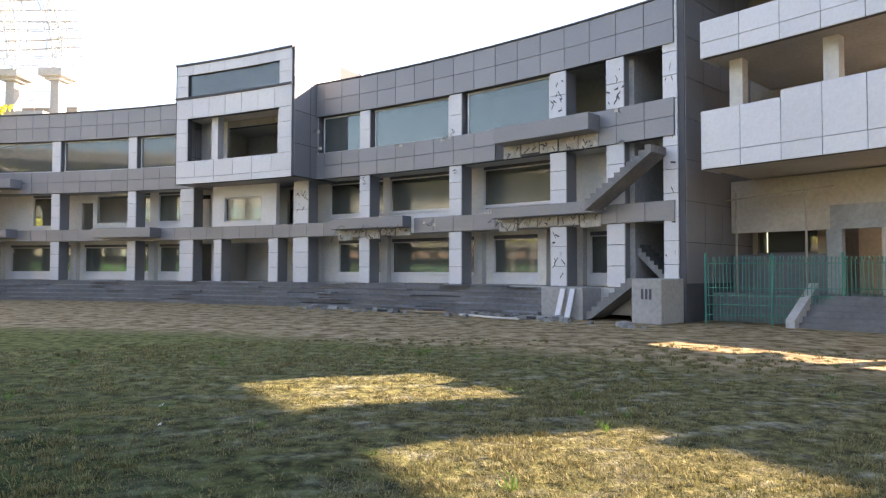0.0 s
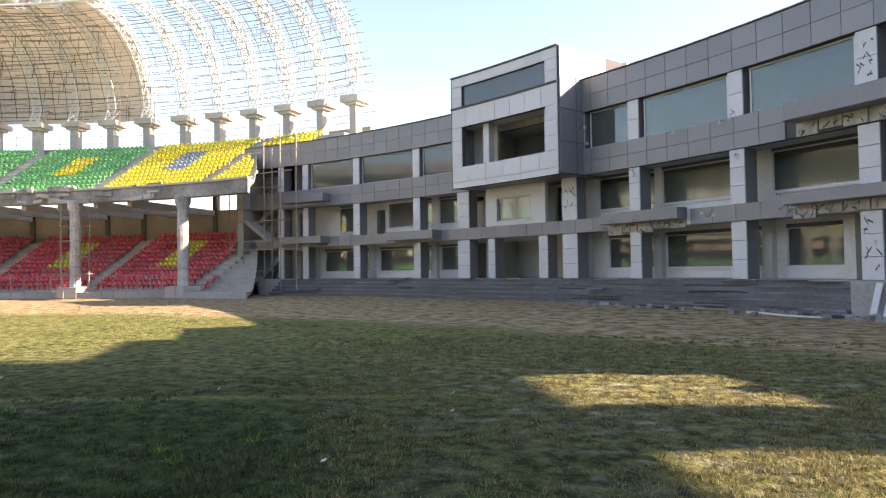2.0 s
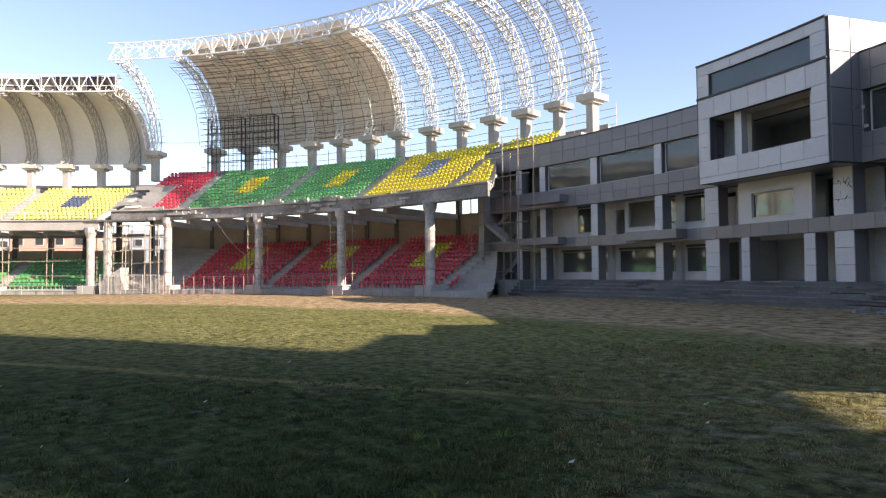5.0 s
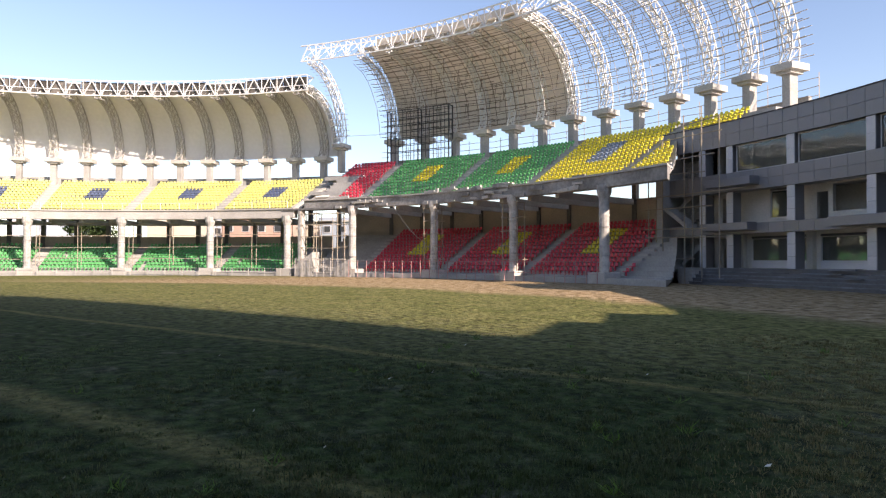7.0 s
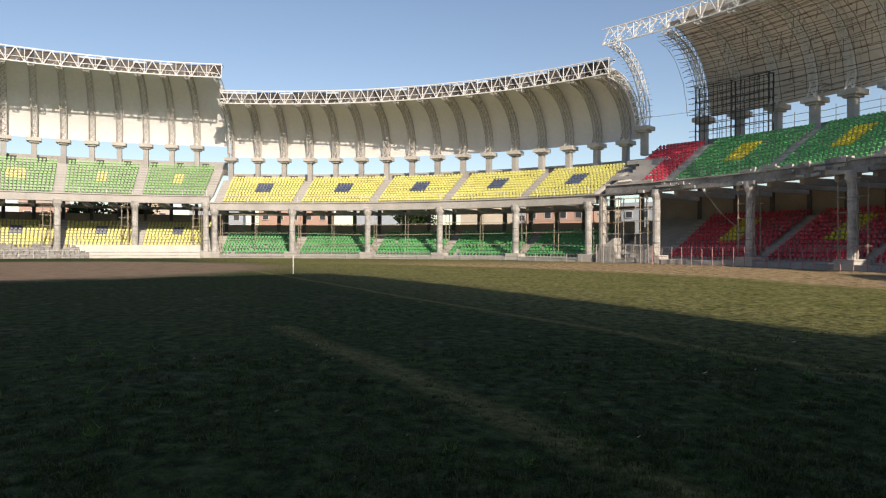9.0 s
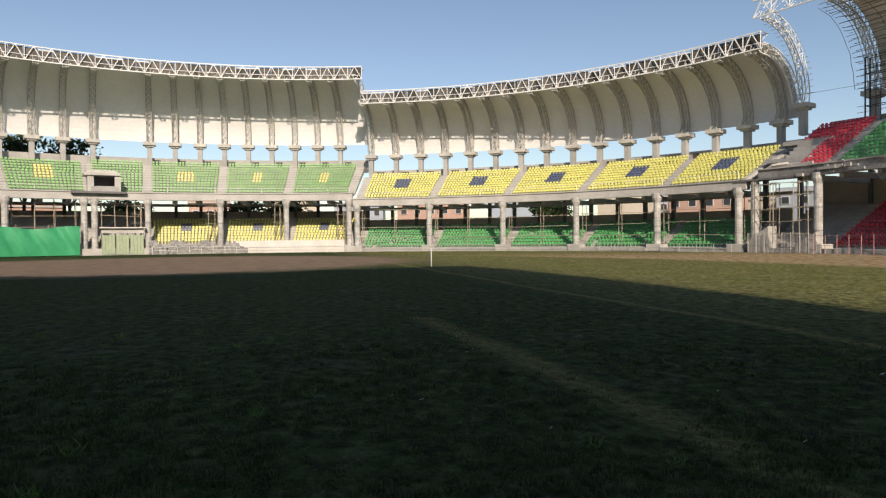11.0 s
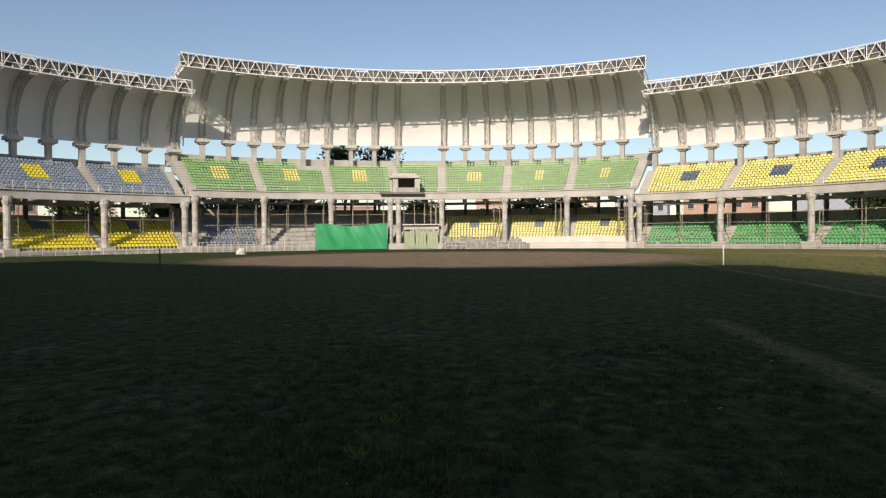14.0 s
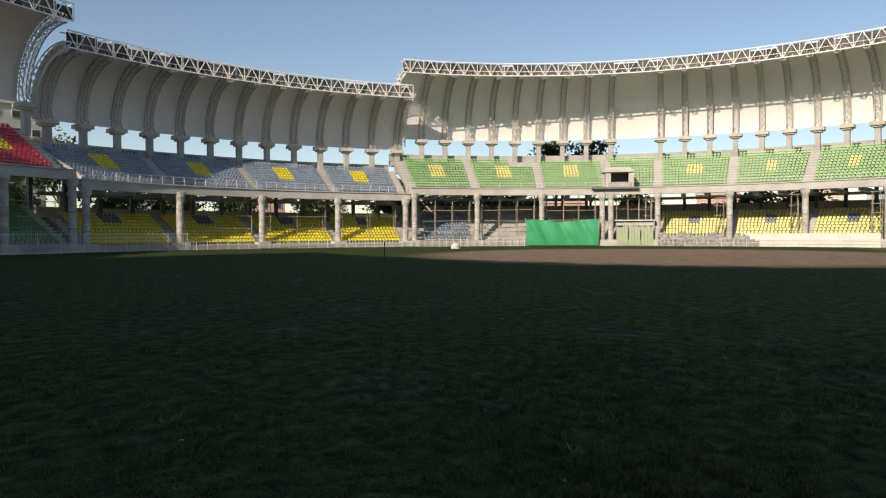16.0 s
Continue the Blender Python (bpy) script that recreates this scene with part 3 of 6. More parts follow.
    def roof(self, cover, label, ends, steel, cover_mat, foot=0.0, sheeted=True):
        """cover: the stretches that carry membrane; ends: how far the lip's truss runs."""
        s = self
        g = thing("stand_roof", label, "stadium roof", "roofs of the stands", at=pol(CS, (s.th0 + s.th1) / 2, 76, s.ped_top))
        NS = 12
        for a0, a1 in cover:
            prof = [s.shell(foot + (1 - foot) * i / 20) for i in range(21)]
            prof = prof + [(r + 0.1, z + 0.1) for r, z in reversed(prof)]
            part("membrane", Build().sweep(CS, prof, a0, a1, 1.0), cover_mat, g, smooth=False)
        for th in s.peds:
            b = Build()
            b.block(CS, th, 0.75, 75.6, 76.6, s.top_z - 0.1, s.ped_top - 0.75)
            ped = part("pedestal", b, CONCRETE, g, bevel=0.03)
            bb = Build().block(CS, th, 2.0, 75.0, 77.2, s.ped_top - 0.55, s.ped_top)
            bb.block(CS, th, 1.3, 75.3, 76.9, s.ped_top - 0.8, s.ped_top - 0.55)
            part("bearing_block", bb, CONCRETE_PALE, ped)
            b = Build()
            hw = math.degrees(0.42 / 74)
            rows = []
            for i in range(NS + 1):
                k = i / NS
                r, z = s.shell(k)
                a = k * math.pi / 2
                ri, zi = r - 1.05 * math.cos(a * 0.9), z - 1.05 * math.sin(a * 0.9)
                if i == 0:
                    ri, zi, r, z = 75.3, s.ped_top, 76.7, s.ped_top
                r, z = r - 0.12 * math.cos(a), z - 0.12 * math.sin(a)
                rows.append([pol(CS, th - hw, ri, zi), pol(CS, th + hw, ri, zi), pol(CS, th + hw, r, z), pol(CS, th - hw, r, z)])
            for i in range(NS):
                p, q = rows[i], rows[i + 1]
                for j in range(4):
                    b.tube(p[j], q[j], 0.075)
                b.tube(p[0], q[1], 0.05)
                b.tube(p[1], q[0], 0.05)
                b.tube(q[0], q[1], 0.05)
                for j, k in ((0, 3), (1, 2)):
                    b.tube(p[j], q[k], 0.045)
                    b.tube(q[j], q[k], 0.045)
            part("rib_truss", b, steel, g)
        # lip truss
        e0, e1 = ends
        n = int(radians(e1 - e0) * s.tip_r / 1.1)
        b = Build()
        zt, zb, rt, rb = s.tip_z + 0.4, s.tip_z - 1.6, s.tip_r - 0.15, s.tip_r + 1.5
        for i in range(n):
            u, w = e0 + (e1 - e0) * i / n, e0 + (e1 - e0) * (i + 1) / n
            for r, z in ((rt, zt), (rt, zb), (rb, zt)):
                b.tube(pol(CS, u, r, z), pol(CS, w, r, z), 0.1)
            x, y = (zt, zb) if i % 2 else (zb, zt)
            b.tube(pol(CS, u, rt, x), pol(CS, w, rt, y), 0.075)
            b.tube(pol(CS, u, rb, zt), pol(CS, w, rt, zb), 0.05)
            if i % 2 == 0:
                b.tube(pol(CS, u, rt, zb), pol(CS, u, rt, zt), 0.06)
                b.tube(pol(CS, u, rt, zt), pol(CS, u, rb, zt), 0.05)
        part("lip_truss", b, STEEL_WHITE, g)
        if not sheeted:
            for u in range(int(cover[0][0] / 1.55) + 1, int(cover[0][1] / 1.55)):
                part("edge_panel", Build().arc(CS, u * 1.55 + 0.03, u * 1.55 + 1.5, rt + 0.6, rt + 0.65, zb + 0.1, zt - 0.3), cover_mat, g)
        m = int((e1 - e0) / 1.55)
        for i in range(m if sheeted else 0):
            u, w = e0 + (e1 - e0) * i / m, e0 + (e1 - e0) * (i + 1) / m
            part("edge_panel", Build().arc(CS, u + 0.03, w - 0.03, rt + 0.28, rt + 0.33, zb + 0.12 + random.uniform(0, 0.1), zt - 0.12 - random.choice((0, 0.05, 0.3))), EDGE_PANEL, g)
        # the lip's truss turns down along both edges of the sheeting
        for th in (cover[0][0], cover[-1][1]) if sheeted else ():
            b = Build()
            hw = math.degrees(0.5 / 72)
            rows = []
            for i in range(NS + 1):
                r, z = s.shell(0.05 + 0.95 * i / NS)
                a = (0.05 + 0.95 * i / NS) * math.pi / 2
                ri, zi = r - 1.3 * math.cos(a), z - 1.3 * math.sin(a) * 0.9
                rows.append([pol(CS, th - hw, r - 0.1, z - 0.1), pol(CS, th + hw, r - 0.1, z - 0.1), pol(CS, th, ri, zi)])
            for i in range(NS):
                p, q = rows[i], rows[i + 1]
                for j in range(3):
                    b.tube(p[j], q[j], 0.075)
                    b.tube(p[j], q[(j + 1) % 3], 0.05)
                    b.tube(q[j], q[(j + 1) % 3], 0.05)
            part("edge_truss", b, STEEL_WHITE, g)
        return g


def arange(a, b, n):
    return [a + (b - a) * i / (n - 1) for i in range(n)]


HIGH = dict(beam=8.05, rows=12, rise=0.47, low_z=1.0, low_rows=12)
LOW = dict(beam=7.1, rows=11, rise=0.42, low_z=0.95, low_rows=11)
PED_A = [38.9, 32.6, 29.0, 25.5, 22.2, 19.05, 15.9, 12.75, 9.5, 6.4, 3.25, 0.2, -2.8, -5.7]
PED_B = arange(41.0, 90.96, 16)
PED_C = arange(95.1, 119.0, 9) + arange(125.3, 150.6, 9)
PED_D = arange(153.9, 194.3, 13)
PED_E = [196.2, 202.6, 206.0, 209.4, 212.8, 216.2]
PED_G = arange(219.6, 249.6, 10)
PED_F = arange(249.8, 304.6, 15)
stand_a = Stand(-5.2, 37.0, [0.95, 10.9, 20.5, 30.9], PED_A, ped_top=18.25, tip_r=67.5, tip_z=29.3, wall_top=8.3,
                label="two-tiered concrete stand with red, green and yellow seats, still under construction", skew=0.66, **dict(HIGH, low_z=0.65))
stand_b = Stand(38.3, 91.5, [39.3, 49.0, 59.6, 69.85, 80.45, 90.95], PED_B, ped_top=16.6, tip_r=68.3, tip_z=25.8, wall_top=5.2,
                label="sunlit two-tiered concrete stand with yellow seats above and green below", **dict(LOW, low_z=0.6, low_rows=8))
stand_c = Stand(91.6, 154.7, [92.1, 101.0, 110.0, 119.3, 125.7, 126.9, 135.5, 144.9, 154.1], PED_C, ped_top=18.45, tip_r=66.6, tip_z=29.4, wall_top=6.9,
                label="sunlit two-tiered concrete stand with green seats and mixed bays", **dict(HIGH, low_z=1.15))
stand_d = Stand(154.8, 197.0, [155.4, 165.1, 175.5, 185.9, 196.5], PED_D, ped_top=16.5, tip_r=68.3, tip_z=25.75, wall_top=5.4,
                label="half-shaded two-tiered concrete stand with blue and yellow seats", **dict(LOW, low_z=0.7, low_rows=9))
# only the first bays come into view; carried on to shade stand D
stand_e = Stand(197.6, 217.6, [197.9, 204.6], PED_E, ped_top=18.2, tip_r=67.5, tip_z=28.7, wall_top=8.0,
                label="shaded two-tiered concrete stand with red and green seats", **HIGH)
# unseen stand, kept low so the sun clears it and reaches stand D
stand_g = Stand(217.7, 251.0, [218.6, 229.0, 239.4, 249.8], PED_G, ped_top=14.2, tip_r=68.3, tip_z=21.8, wall_top=5.4,
                label="unseen low concrete stand with blue seats, added for its shade", **dict(LOW, low_z=0.7, low_rows=9))
# unseen stand, shaped so its shadow and gaps of sun land on the field
stand_f = Stand(251.6, 303.8, [252, 262, 272, 282, 292, 302], PED_F, ped_top=15.4, tip_r=66.5, tip_z=33.8, wall_top=4.2,
                label="unseen concrete stand added beside the pavilion to shade the field", beam=4.4, rows=12, rise=0.44, low_z=0.6, low_rows=4)
# unseen blockers that trim the pools of sunlight before the pavilion
part("shade_parapet", Build().arc(CS, 251.6, 308.4, 77.5, 77.9, 10.0, 14.0), CONCRETE, stand_f.thing)
for th in PED_F:
    part("shade_pier", Build().block(CS, th, 2.3, 77.25, 77.85, 14.0, 15.7), CONCRETE, stand_f.thing)
part("shade_wall", Build().arc(CS, 303.85, 308.6, 73.8, 74.1, 0, 6.9), CONCRETE, stand_f.thing)
part("shade_gable", Build().arc(CS, 304.2, 308.6, 76.4, 77.2, 9.5, 20.2), CONCRETE, stand_f.thing)
stand_a.roof([(12.9, 32.3)], "stadium roof of bare white arched trusses, partly covered with tan sheeting", (-7.0, 40.0), STEEL_WHITE, MEMBRANE_TAN, sheeted=False)
stand_b.roof([(39.7, 91.1)], "arched white membrane roof on grey lattice ribs", (39.6, 91.2), STEEL_GREY, MEMBRANE)
stand_c.roof([(91.6, 154.5)], "tall arched white membrane roof on grey lattice ribs", (90.7, 154.8), STEEL_GREY, MEMBRANE)
stand_d.roof([(153.1, 195.5)], "arched white membrane roof in shade on grey lattice ribs", (153.1, 195.5), STEEL_GREY, MEMBRANE)
stand_e.roof([(196.6, 217.4)], "tall shaded arched white membrane roof on grey lattice ribs", (195.2, 217.5), STEEL_GREY, MEMBRANE)
stand_g.roof([(217.6, 250.6)], "unseen low arched white membrane roof, added for its shade", (217.6, 250.8), STEEL_GREY, MEMBRANE)
stand_f.roof([(251.0, 304.9)], "unseen tall arched membrane roof added to shade the field", (251.0, 304.9), STEEL_GREY, MEMBRANE, 0.0)

PATCH = (0.39, 0.61, 4, 9)


def upper(s, a0, a1, colour, motif, cut=None, single=False, patch=PATCH, gaps=0.0):
    seat_block(seat_places(a0, a1, s.up_r, TREAD, s.up_z, s.rise, s.rows, patch if motif else None, cut, gaps), colour, motif,
               "block of " + colour + " bucket seats on concrete steps", single)


def lower(s, a0, a1, colour, motif, cut=None, patch=(0.39, 0.61, 4, 10), gaps=0.0):
    seat_block(seat_places(a0, a1, s.low_r, TREAD, s.low_z, s.low_rise, s.low_rows, patch if motif else None, cut, gaps), colour, motif,
               "block of " + colour + " bucket seats under the upper tier")


upper(stand_a, 0.95, 10.9, "yellow", "blue", single=True)
seat_block([p for p in seat_places(-5.0, 0.95, stand_a.up_r, TREAD, stand_a.up_z, stand_a.rise, 12, None) if p[0] > -4.7 + 0.66 * (p[1] - 63.0)], "yellow", None,
           "block of yellow bucket seats on concrete steps")
back_rows = part("back_terrace", Build().sweep(CS, [(71.3, 12.9)] + [q for i in range(9, 12) for q in ((stand_a.up_r + i * TREAD, stand_a.up_z + i * 0.47 + 0.002), (stand_a.up_r + (i + 1) * TREAD, stand_a.up_z + i * 0.47 + 0.002))]
                                               + [(77.5, stand_a.top_z), (77.5, stand_a.top_z + 1.3), (77.9, stand_a.top_z + 1.3), (77.9, 12.9)], -6.2, 3.6, 2.0), CONCRETE, stand_a.thing)
seat_block([p for p in seat_places(-4.6, 0.95, stand_a.up_r + 9 * TREAD, TREAD, stand_a.up_z + 9 * 0.47, 0.47, 3, None) if p[0] <= -4.7 + 0.66 * (p[1] - 63.0)], "yellow", None,
           "block of yellow bucket seats above the pavilion roof")
upper(stand_a, 10.9, 20.5, "green", "yellow")
upper(stand_a, 20.5, 30.9, "green", "yellow")
upper(stand_a, 30.9, 37.0, "red", None, cut=lambda i, s: i < 0.55 and s > 0.55)
for a0, a1 in ((0.95, 10.9), (10.9, 20.5), (20.5, 30.9)):
    lower(stand_a, a0, a1, "red", "yellow")
seat_block([p for p in seat_places(-3.0, 0.95, stand_a.low_r, TREAD, stand_a.low_z, 0.42, 12, None) if p[0] > -1.0 + 0.3 * (p[1] - 63.0) and random.random() > 0.4], "red", None,
           "scattered red bucket seats on a half-fitted terrace")
for a0, a1 in ((39.3, 49.0), (49.0, 59.6), (59.6, 69.85), (69.85, 80.45), (80.45, 90.95)):
    upper(stand_b, a0, a1, "pale yellow", "navy", patch=(0.4, 0.6, 4, 8))
    lower(stand_b, a0, a1, "green", None, gaps=0.02)
for a0, a1 in ((92.1, 101.0), (101.0, 110.0), (110.0, 119.3)):
    upper(stand_c, a0, a1, "pale green", "pale yellow", patch=(0.4, 0.6, 4, 8))
    lower(stand_c, a0, a1, "pale yellow", "navy", cut=lambda i, s: i < 0.08 or i > 0.8, patch=(0.42, 0.58, 5, 8))
upper(stand_c, 119.3, 126.2, "pale green", None)
upper(stand_c, 126.2, 135.5, "pale green", "pale yellow", cut=lambda i, s: i > 0.85)
upper(stand_c, 135.5, 144.9, "pale green", "pale yellow", cut=lambda i, s: i > 0.7 and s < 0.4)
upper(stand_c, 144.9, 154.1, "pale green", "pale yellow")
lower(stand_c, 144.9, 152.5, "blue", None, cut=lambda i, s: i > 0.78)
for a0, a1 in ((155.4, 165.1), (165.1, 175.5), (175.5, 185.9), (185.9, 196.5)):
    upper(stand_d, a0, a1, "blue", "yellow")
    lower(stand_d, a0, a1, "yellow", "navy", patch=(0.42, 0.6, 6, 9))
for a0, a1 in ((197.9, 204.6), (204.6, 214.0)):
    upper(stand_e, a0, a1, "red", "yellow")
    lower(stand_e, a0, a1, "green", None)
for a0, a1 in ((218.6, 229.0), (229.0, 239.4), (239.4, 249.8)):
    upper(stand_g, a0, a1, "blue", "yellow")
# dark panels added on the rear parapets beside the pedestals, standing in for shaded openings
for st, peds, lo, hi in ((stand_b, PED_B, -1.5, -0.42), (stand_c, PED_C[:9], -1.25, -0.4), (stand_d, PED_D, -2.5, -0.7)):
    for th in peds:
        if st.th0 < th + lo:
            lv = part("shade_panel", Build().arc(CS, th + lo, th + hi, 77.44, 77.5, st.top_z + 0.35, st.top_z + 1.3), JOINT, st.thing)
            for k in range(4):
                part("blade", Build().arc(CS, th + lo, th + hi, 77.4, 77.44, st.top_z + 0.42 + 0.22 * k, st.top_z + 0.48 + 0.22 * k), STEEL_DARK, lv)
# chipped slabs and spilt mortar along the unfinished stand's fascia
for i in range(60):
    th = random.uniform(3.0, 33.0)
    w, h = random.uniform(0.15, 0.9), random.uniform(0.08, 0.4)
    z = stand_a.beam + random.choice((0.05, 0.5, 1.05, 1.2)) + random.uniform(-0.1, 0.1)
    d = random.uniform(0.05, 0.3)
    part("chipped_slab", Build().hexa([pol(CS, th + w * u, R_COL - 0.37 - q * d, z + v * h + 0.05 * math.sin(7 * th + u)) for v in (0, 1) for u, q in ((-1, 1), (1, 0.6), (1, -0.2), (-1, -0.2))]),
         CONCRETE_PALE if i % 3 else STAINED, stand_a.thing)


# ---------------------------------------------------------------- pavilion
RB = 70.7                       # front of the columns
Z0, Z1, Z1T, Z2, Z2T, Z3, ZT = 1.35, 4.08, 4.9, 7.5, 9.05, 11.25, 13.2
PW, PE = -1.5, -46.55           # ends of the arc
pavilion = thing("pavilion", "three-storey curved pavilion clad in dark grey panels, half stripped", "building", at=pol(CB, -24, 72, 0))


def facing(c, th, r, z):
    return Matrix.Translation(pol(c, th, r, z)) @ pose(0, 0, 0, 0, 0, th)


def clad(parent, c, r, th0, th1, z0, z1, width, mat, name="panel", skip=()):
    """A row of separate cladding panels with open joints; their mesh is shared."""
    n = max(1, round(radians(abs(th1 - th0)) * r / width))
    w = radians(abs(th1 - th0)) * r / n - 0.018
    b = Build().box(-w / 2, -0.03, 0.009, w / 2, 0.03, z1 - z0 - 0.009)
    me = b.data(name, mat, 0.008)
    for i in range(n):
        if i not in skip:
            th = th0 + (th1 - th0) * (i + 0.5) / n
            shared(name, me, parent, facing(c, th, r + 0.0, z0) @ pose(0, 0, 0, random.uniform(-0.25, 0.25), 0, random.uniform(-0.3, 0.3)))


# floors, ceilings and back
for z0, z1, r0, nm in ((0.2, Z0 - 0.02, 70.35, "floor_slab"), (Z1 + 0.1, Z1T - 0.05, 70.95, "floor_slab"), (Z2 + 0.1, Z2T - 0.1, 70.95, "floor_slab"), (12.2, 12.75, 70.95, "roof_slab")):
    part(nm, Build().arc(CB, PW, PE, r0, 80, z0, z1, 1.2), CONCRETE_PALE, pavilion)
part("rear_wall", Build().arc(CB, PW, PE, 79.6, 80.0, 0, ZT - 0.2, 1.2), INTERIOR, pavilion)
part("side_wall", Build().arc(CB, PW, PW - 0.25, 72.4, 79.6, 0, ZT - 0.2), CONCRETE, pavilion)
# the three dark bands
for z0, z1, rows, nm, skip in ((Z1, Z1T, 1, "lower_band", (32, 33, 34, 35)), (Z2, Z2T, 2, "middle_band", ()), (Z3, ZT, 2, "top_band", ())):
    band = part(nm, Build().arc(CB, PW, PE, RB - 0.06, RB + 0.3, z0 + 0.02, z1 - 0.02, 0.9), JOINT if nm != "lower_band" else PLASTER, pavilion)
    for k in range(rows):
        za, zb = z0 + (z1 - z0) * k / rows, z0 + (z1 - z0) * (k + 1) / rows
        for t0, t1 in ((PW, -19.9), (-19.9, -28.6), (-28.6, PE)):
            if (t0, t1) == (-19.9, -28.6) and nm != "lower_band":
                clad(band, CB, RB - 0.1, t0, t1, za, zb, 1.32, PANEL_DARK)
            elif t0 == -28.6:
                first = (3, 4) if nm == "lower_band" else ((10, 11, 12) if nm == "middle_band" and k == 0 else ())
                clad(band, CB, RB - 0.1, t0, t1, za, zb, 1.3, PANEL_DARK, skip=first if nm != "lower_band" else (3, 4, 5, 11, 12, 13))
            else:
                clad(band, CB, RB - 0.1, t0, t1, za, zb, 1.3, PANEL_DARK)
part("parapet_cap", Build().arc(CB, PW, PE, RB - 0.2, RB + 0.35, ZT, ZT + 0.07, 0.9), JOINT, pavilion)


SUBSTRATE = material("bare_insulation", (0.6, 0.56, 0.5), 0.9, spread=0.4, scale=3, fine=10, bump=0.4)


def marks(parent, th, r, z0, z1, w, n):
    """Dark strokes of old glue where the cladding came off."""
    for _ in range(n):
        a, z = th + math.degrees(random.uniform(-w, w) / r), random.uniform(z0, z1)
        k, dz = math.degrees(random.uniform(-0.22, 0.22) / r), random.uniform(-0.3, 0.3)
        m = part("glue_mark", Build().hexa([pol(CB, a, r, z), pol(CB, a + k, r, z + dz), pol(CB, a + k, r + 0.01, z + dz), pol(CB, a, r + 0.01, z),
                                          pol(CB, a, r, z + 0.06), pol(CB, a + k, r, z + dz + 0.09), pol(CB, a + k, r + 0.01, z + dz + 0.09), pol(CB, a, r + 0.01, z + 0.06)]), JOINT, parent)


def facade_column(th, w, z0, z1, stripped=False):
    b = Build().block(CB, th, w * 0.9, RB + 0.05, RB + 0.95, z0, z1)
    col = part("column", b, PANEL_DARK, pavilion)
    n = max(1, round((z1 - z0) / 0.95))
    h = (z1 - z0) / n
    me = Build().box(-w / 2, -0.04, 0.012, w / 2, 0.05, h - 0.012).data("panel", PANEL_WHITE, 0.008)
    for i in range(n):
        shared("panel", me, col, facing(CB, th, RB, z0 + i * h))
    if stripped:
        marks(col, th, RB - 0.055, z0 + 0.3, z1 - 0.3, w * 0.4, 12)


COLS = [(-4.85, 0.62), (-7.1, 0.62), (-11.72, 0.68), (-16.9, 0.68), (-20.65, 1.1), (-22.75, 0.6), (-26.4, 0.72), (-28.15, 1.15), (-32.05, 0.72),
        (-37.1, 0.78), (-42.0, 0.85), (-44.35, 0.85)]
for th, w in COLS:
    facade_column(th, w, Z0, Z1, th == -42.0)
    if th not in (-22.75, -26.4):
        facade_column(th, w, Z1T, Z2, th in (-28.15,))
    if th not in (-20.65, -22.75, -26.4, -28.15):
        facade_column(th, w, Z2T, Z3, th in (-42.0, -44.35))
facade_column(-28.9, 0.7, Z2T, Z3, True)
# full-height white pier beside the stair
facade_column(-46.38, 0.62, Z0, ZT + 0.6, True)


def window(th0, th1, z0, z1, r, glass=True, sill=True):
    """An aluminium window in an opening; the frame is set into the reveal."""
    w = part("window_frame", Build().arc(CB, th0, th1, r, r + 0.1, z0, z0 + 0.07).arc(CB, th0, th1, r, r + 0.1, z1 - 0.07, z1)
             .block(CB, th0, 0.08, r, r + 0.1, z0, z1).block(CB, th1, 0.08, r, r + 0.1, z0, z1), PANEL_WHITE, pavilion)
    if glass:
        if sill and z0 < 8:
            part("sill", Build().arc(CB, th0, th1, r - 0.2, r, z0 - 0.09, z0), PANEL_WHITE, w)
            part("sill_band", Build().arc(CB, th0, th1, r - 0.09, r - 0.063, z0 - 0.5, z0 - 0.09), PANEL_WHITE, w)
            part("header", Build().arc(CB, th0, th1, r - 0.09, r - 0.063, z1 - 0.02, z1 + 0.16), JOINT, w)
        p = part("pane", Build().arc(CB, th0, th1, r + 0.04, r + 0.055, z0 + 0.05, z1 - 0.05), GLASS if z0 > 8 else GLASS_CLEAR, w)
        p.visible_shadow = False
    return w


def pierced_wall(r, th0, th1, z0, z1, openings, mat, thick=0.25):
    """A wall with openings (th0, th1, z0, z1, glazed) that go through it."""
    at = th0
    for a, c, p, q, glazed in openings:
        if abs(at - a) > 0.02:
            part("wall_pier", Build().arc(CB, at, a, r, r + thick, z0, z1), mat, pavilion)
        if p > z0:
            part("window_breast", Build().arc(CB, a, c, r, r + thick, z0, p), mat, pavilion)
        if q < z1:
            part("lintel", Build().arc(CB, a, c, r, r + thick, q, z1), mat, pavilion)
        at = c
    part("wall_pier", Build().arc(CB, at, th1, r, r + thick, z0, z1), mat, pavilion)
    for a, c, p, q, glazed in openings:
        if glazed:
            window(a, c, p, q, r + 0.06)


W0, W0T = 1.9, 3.75
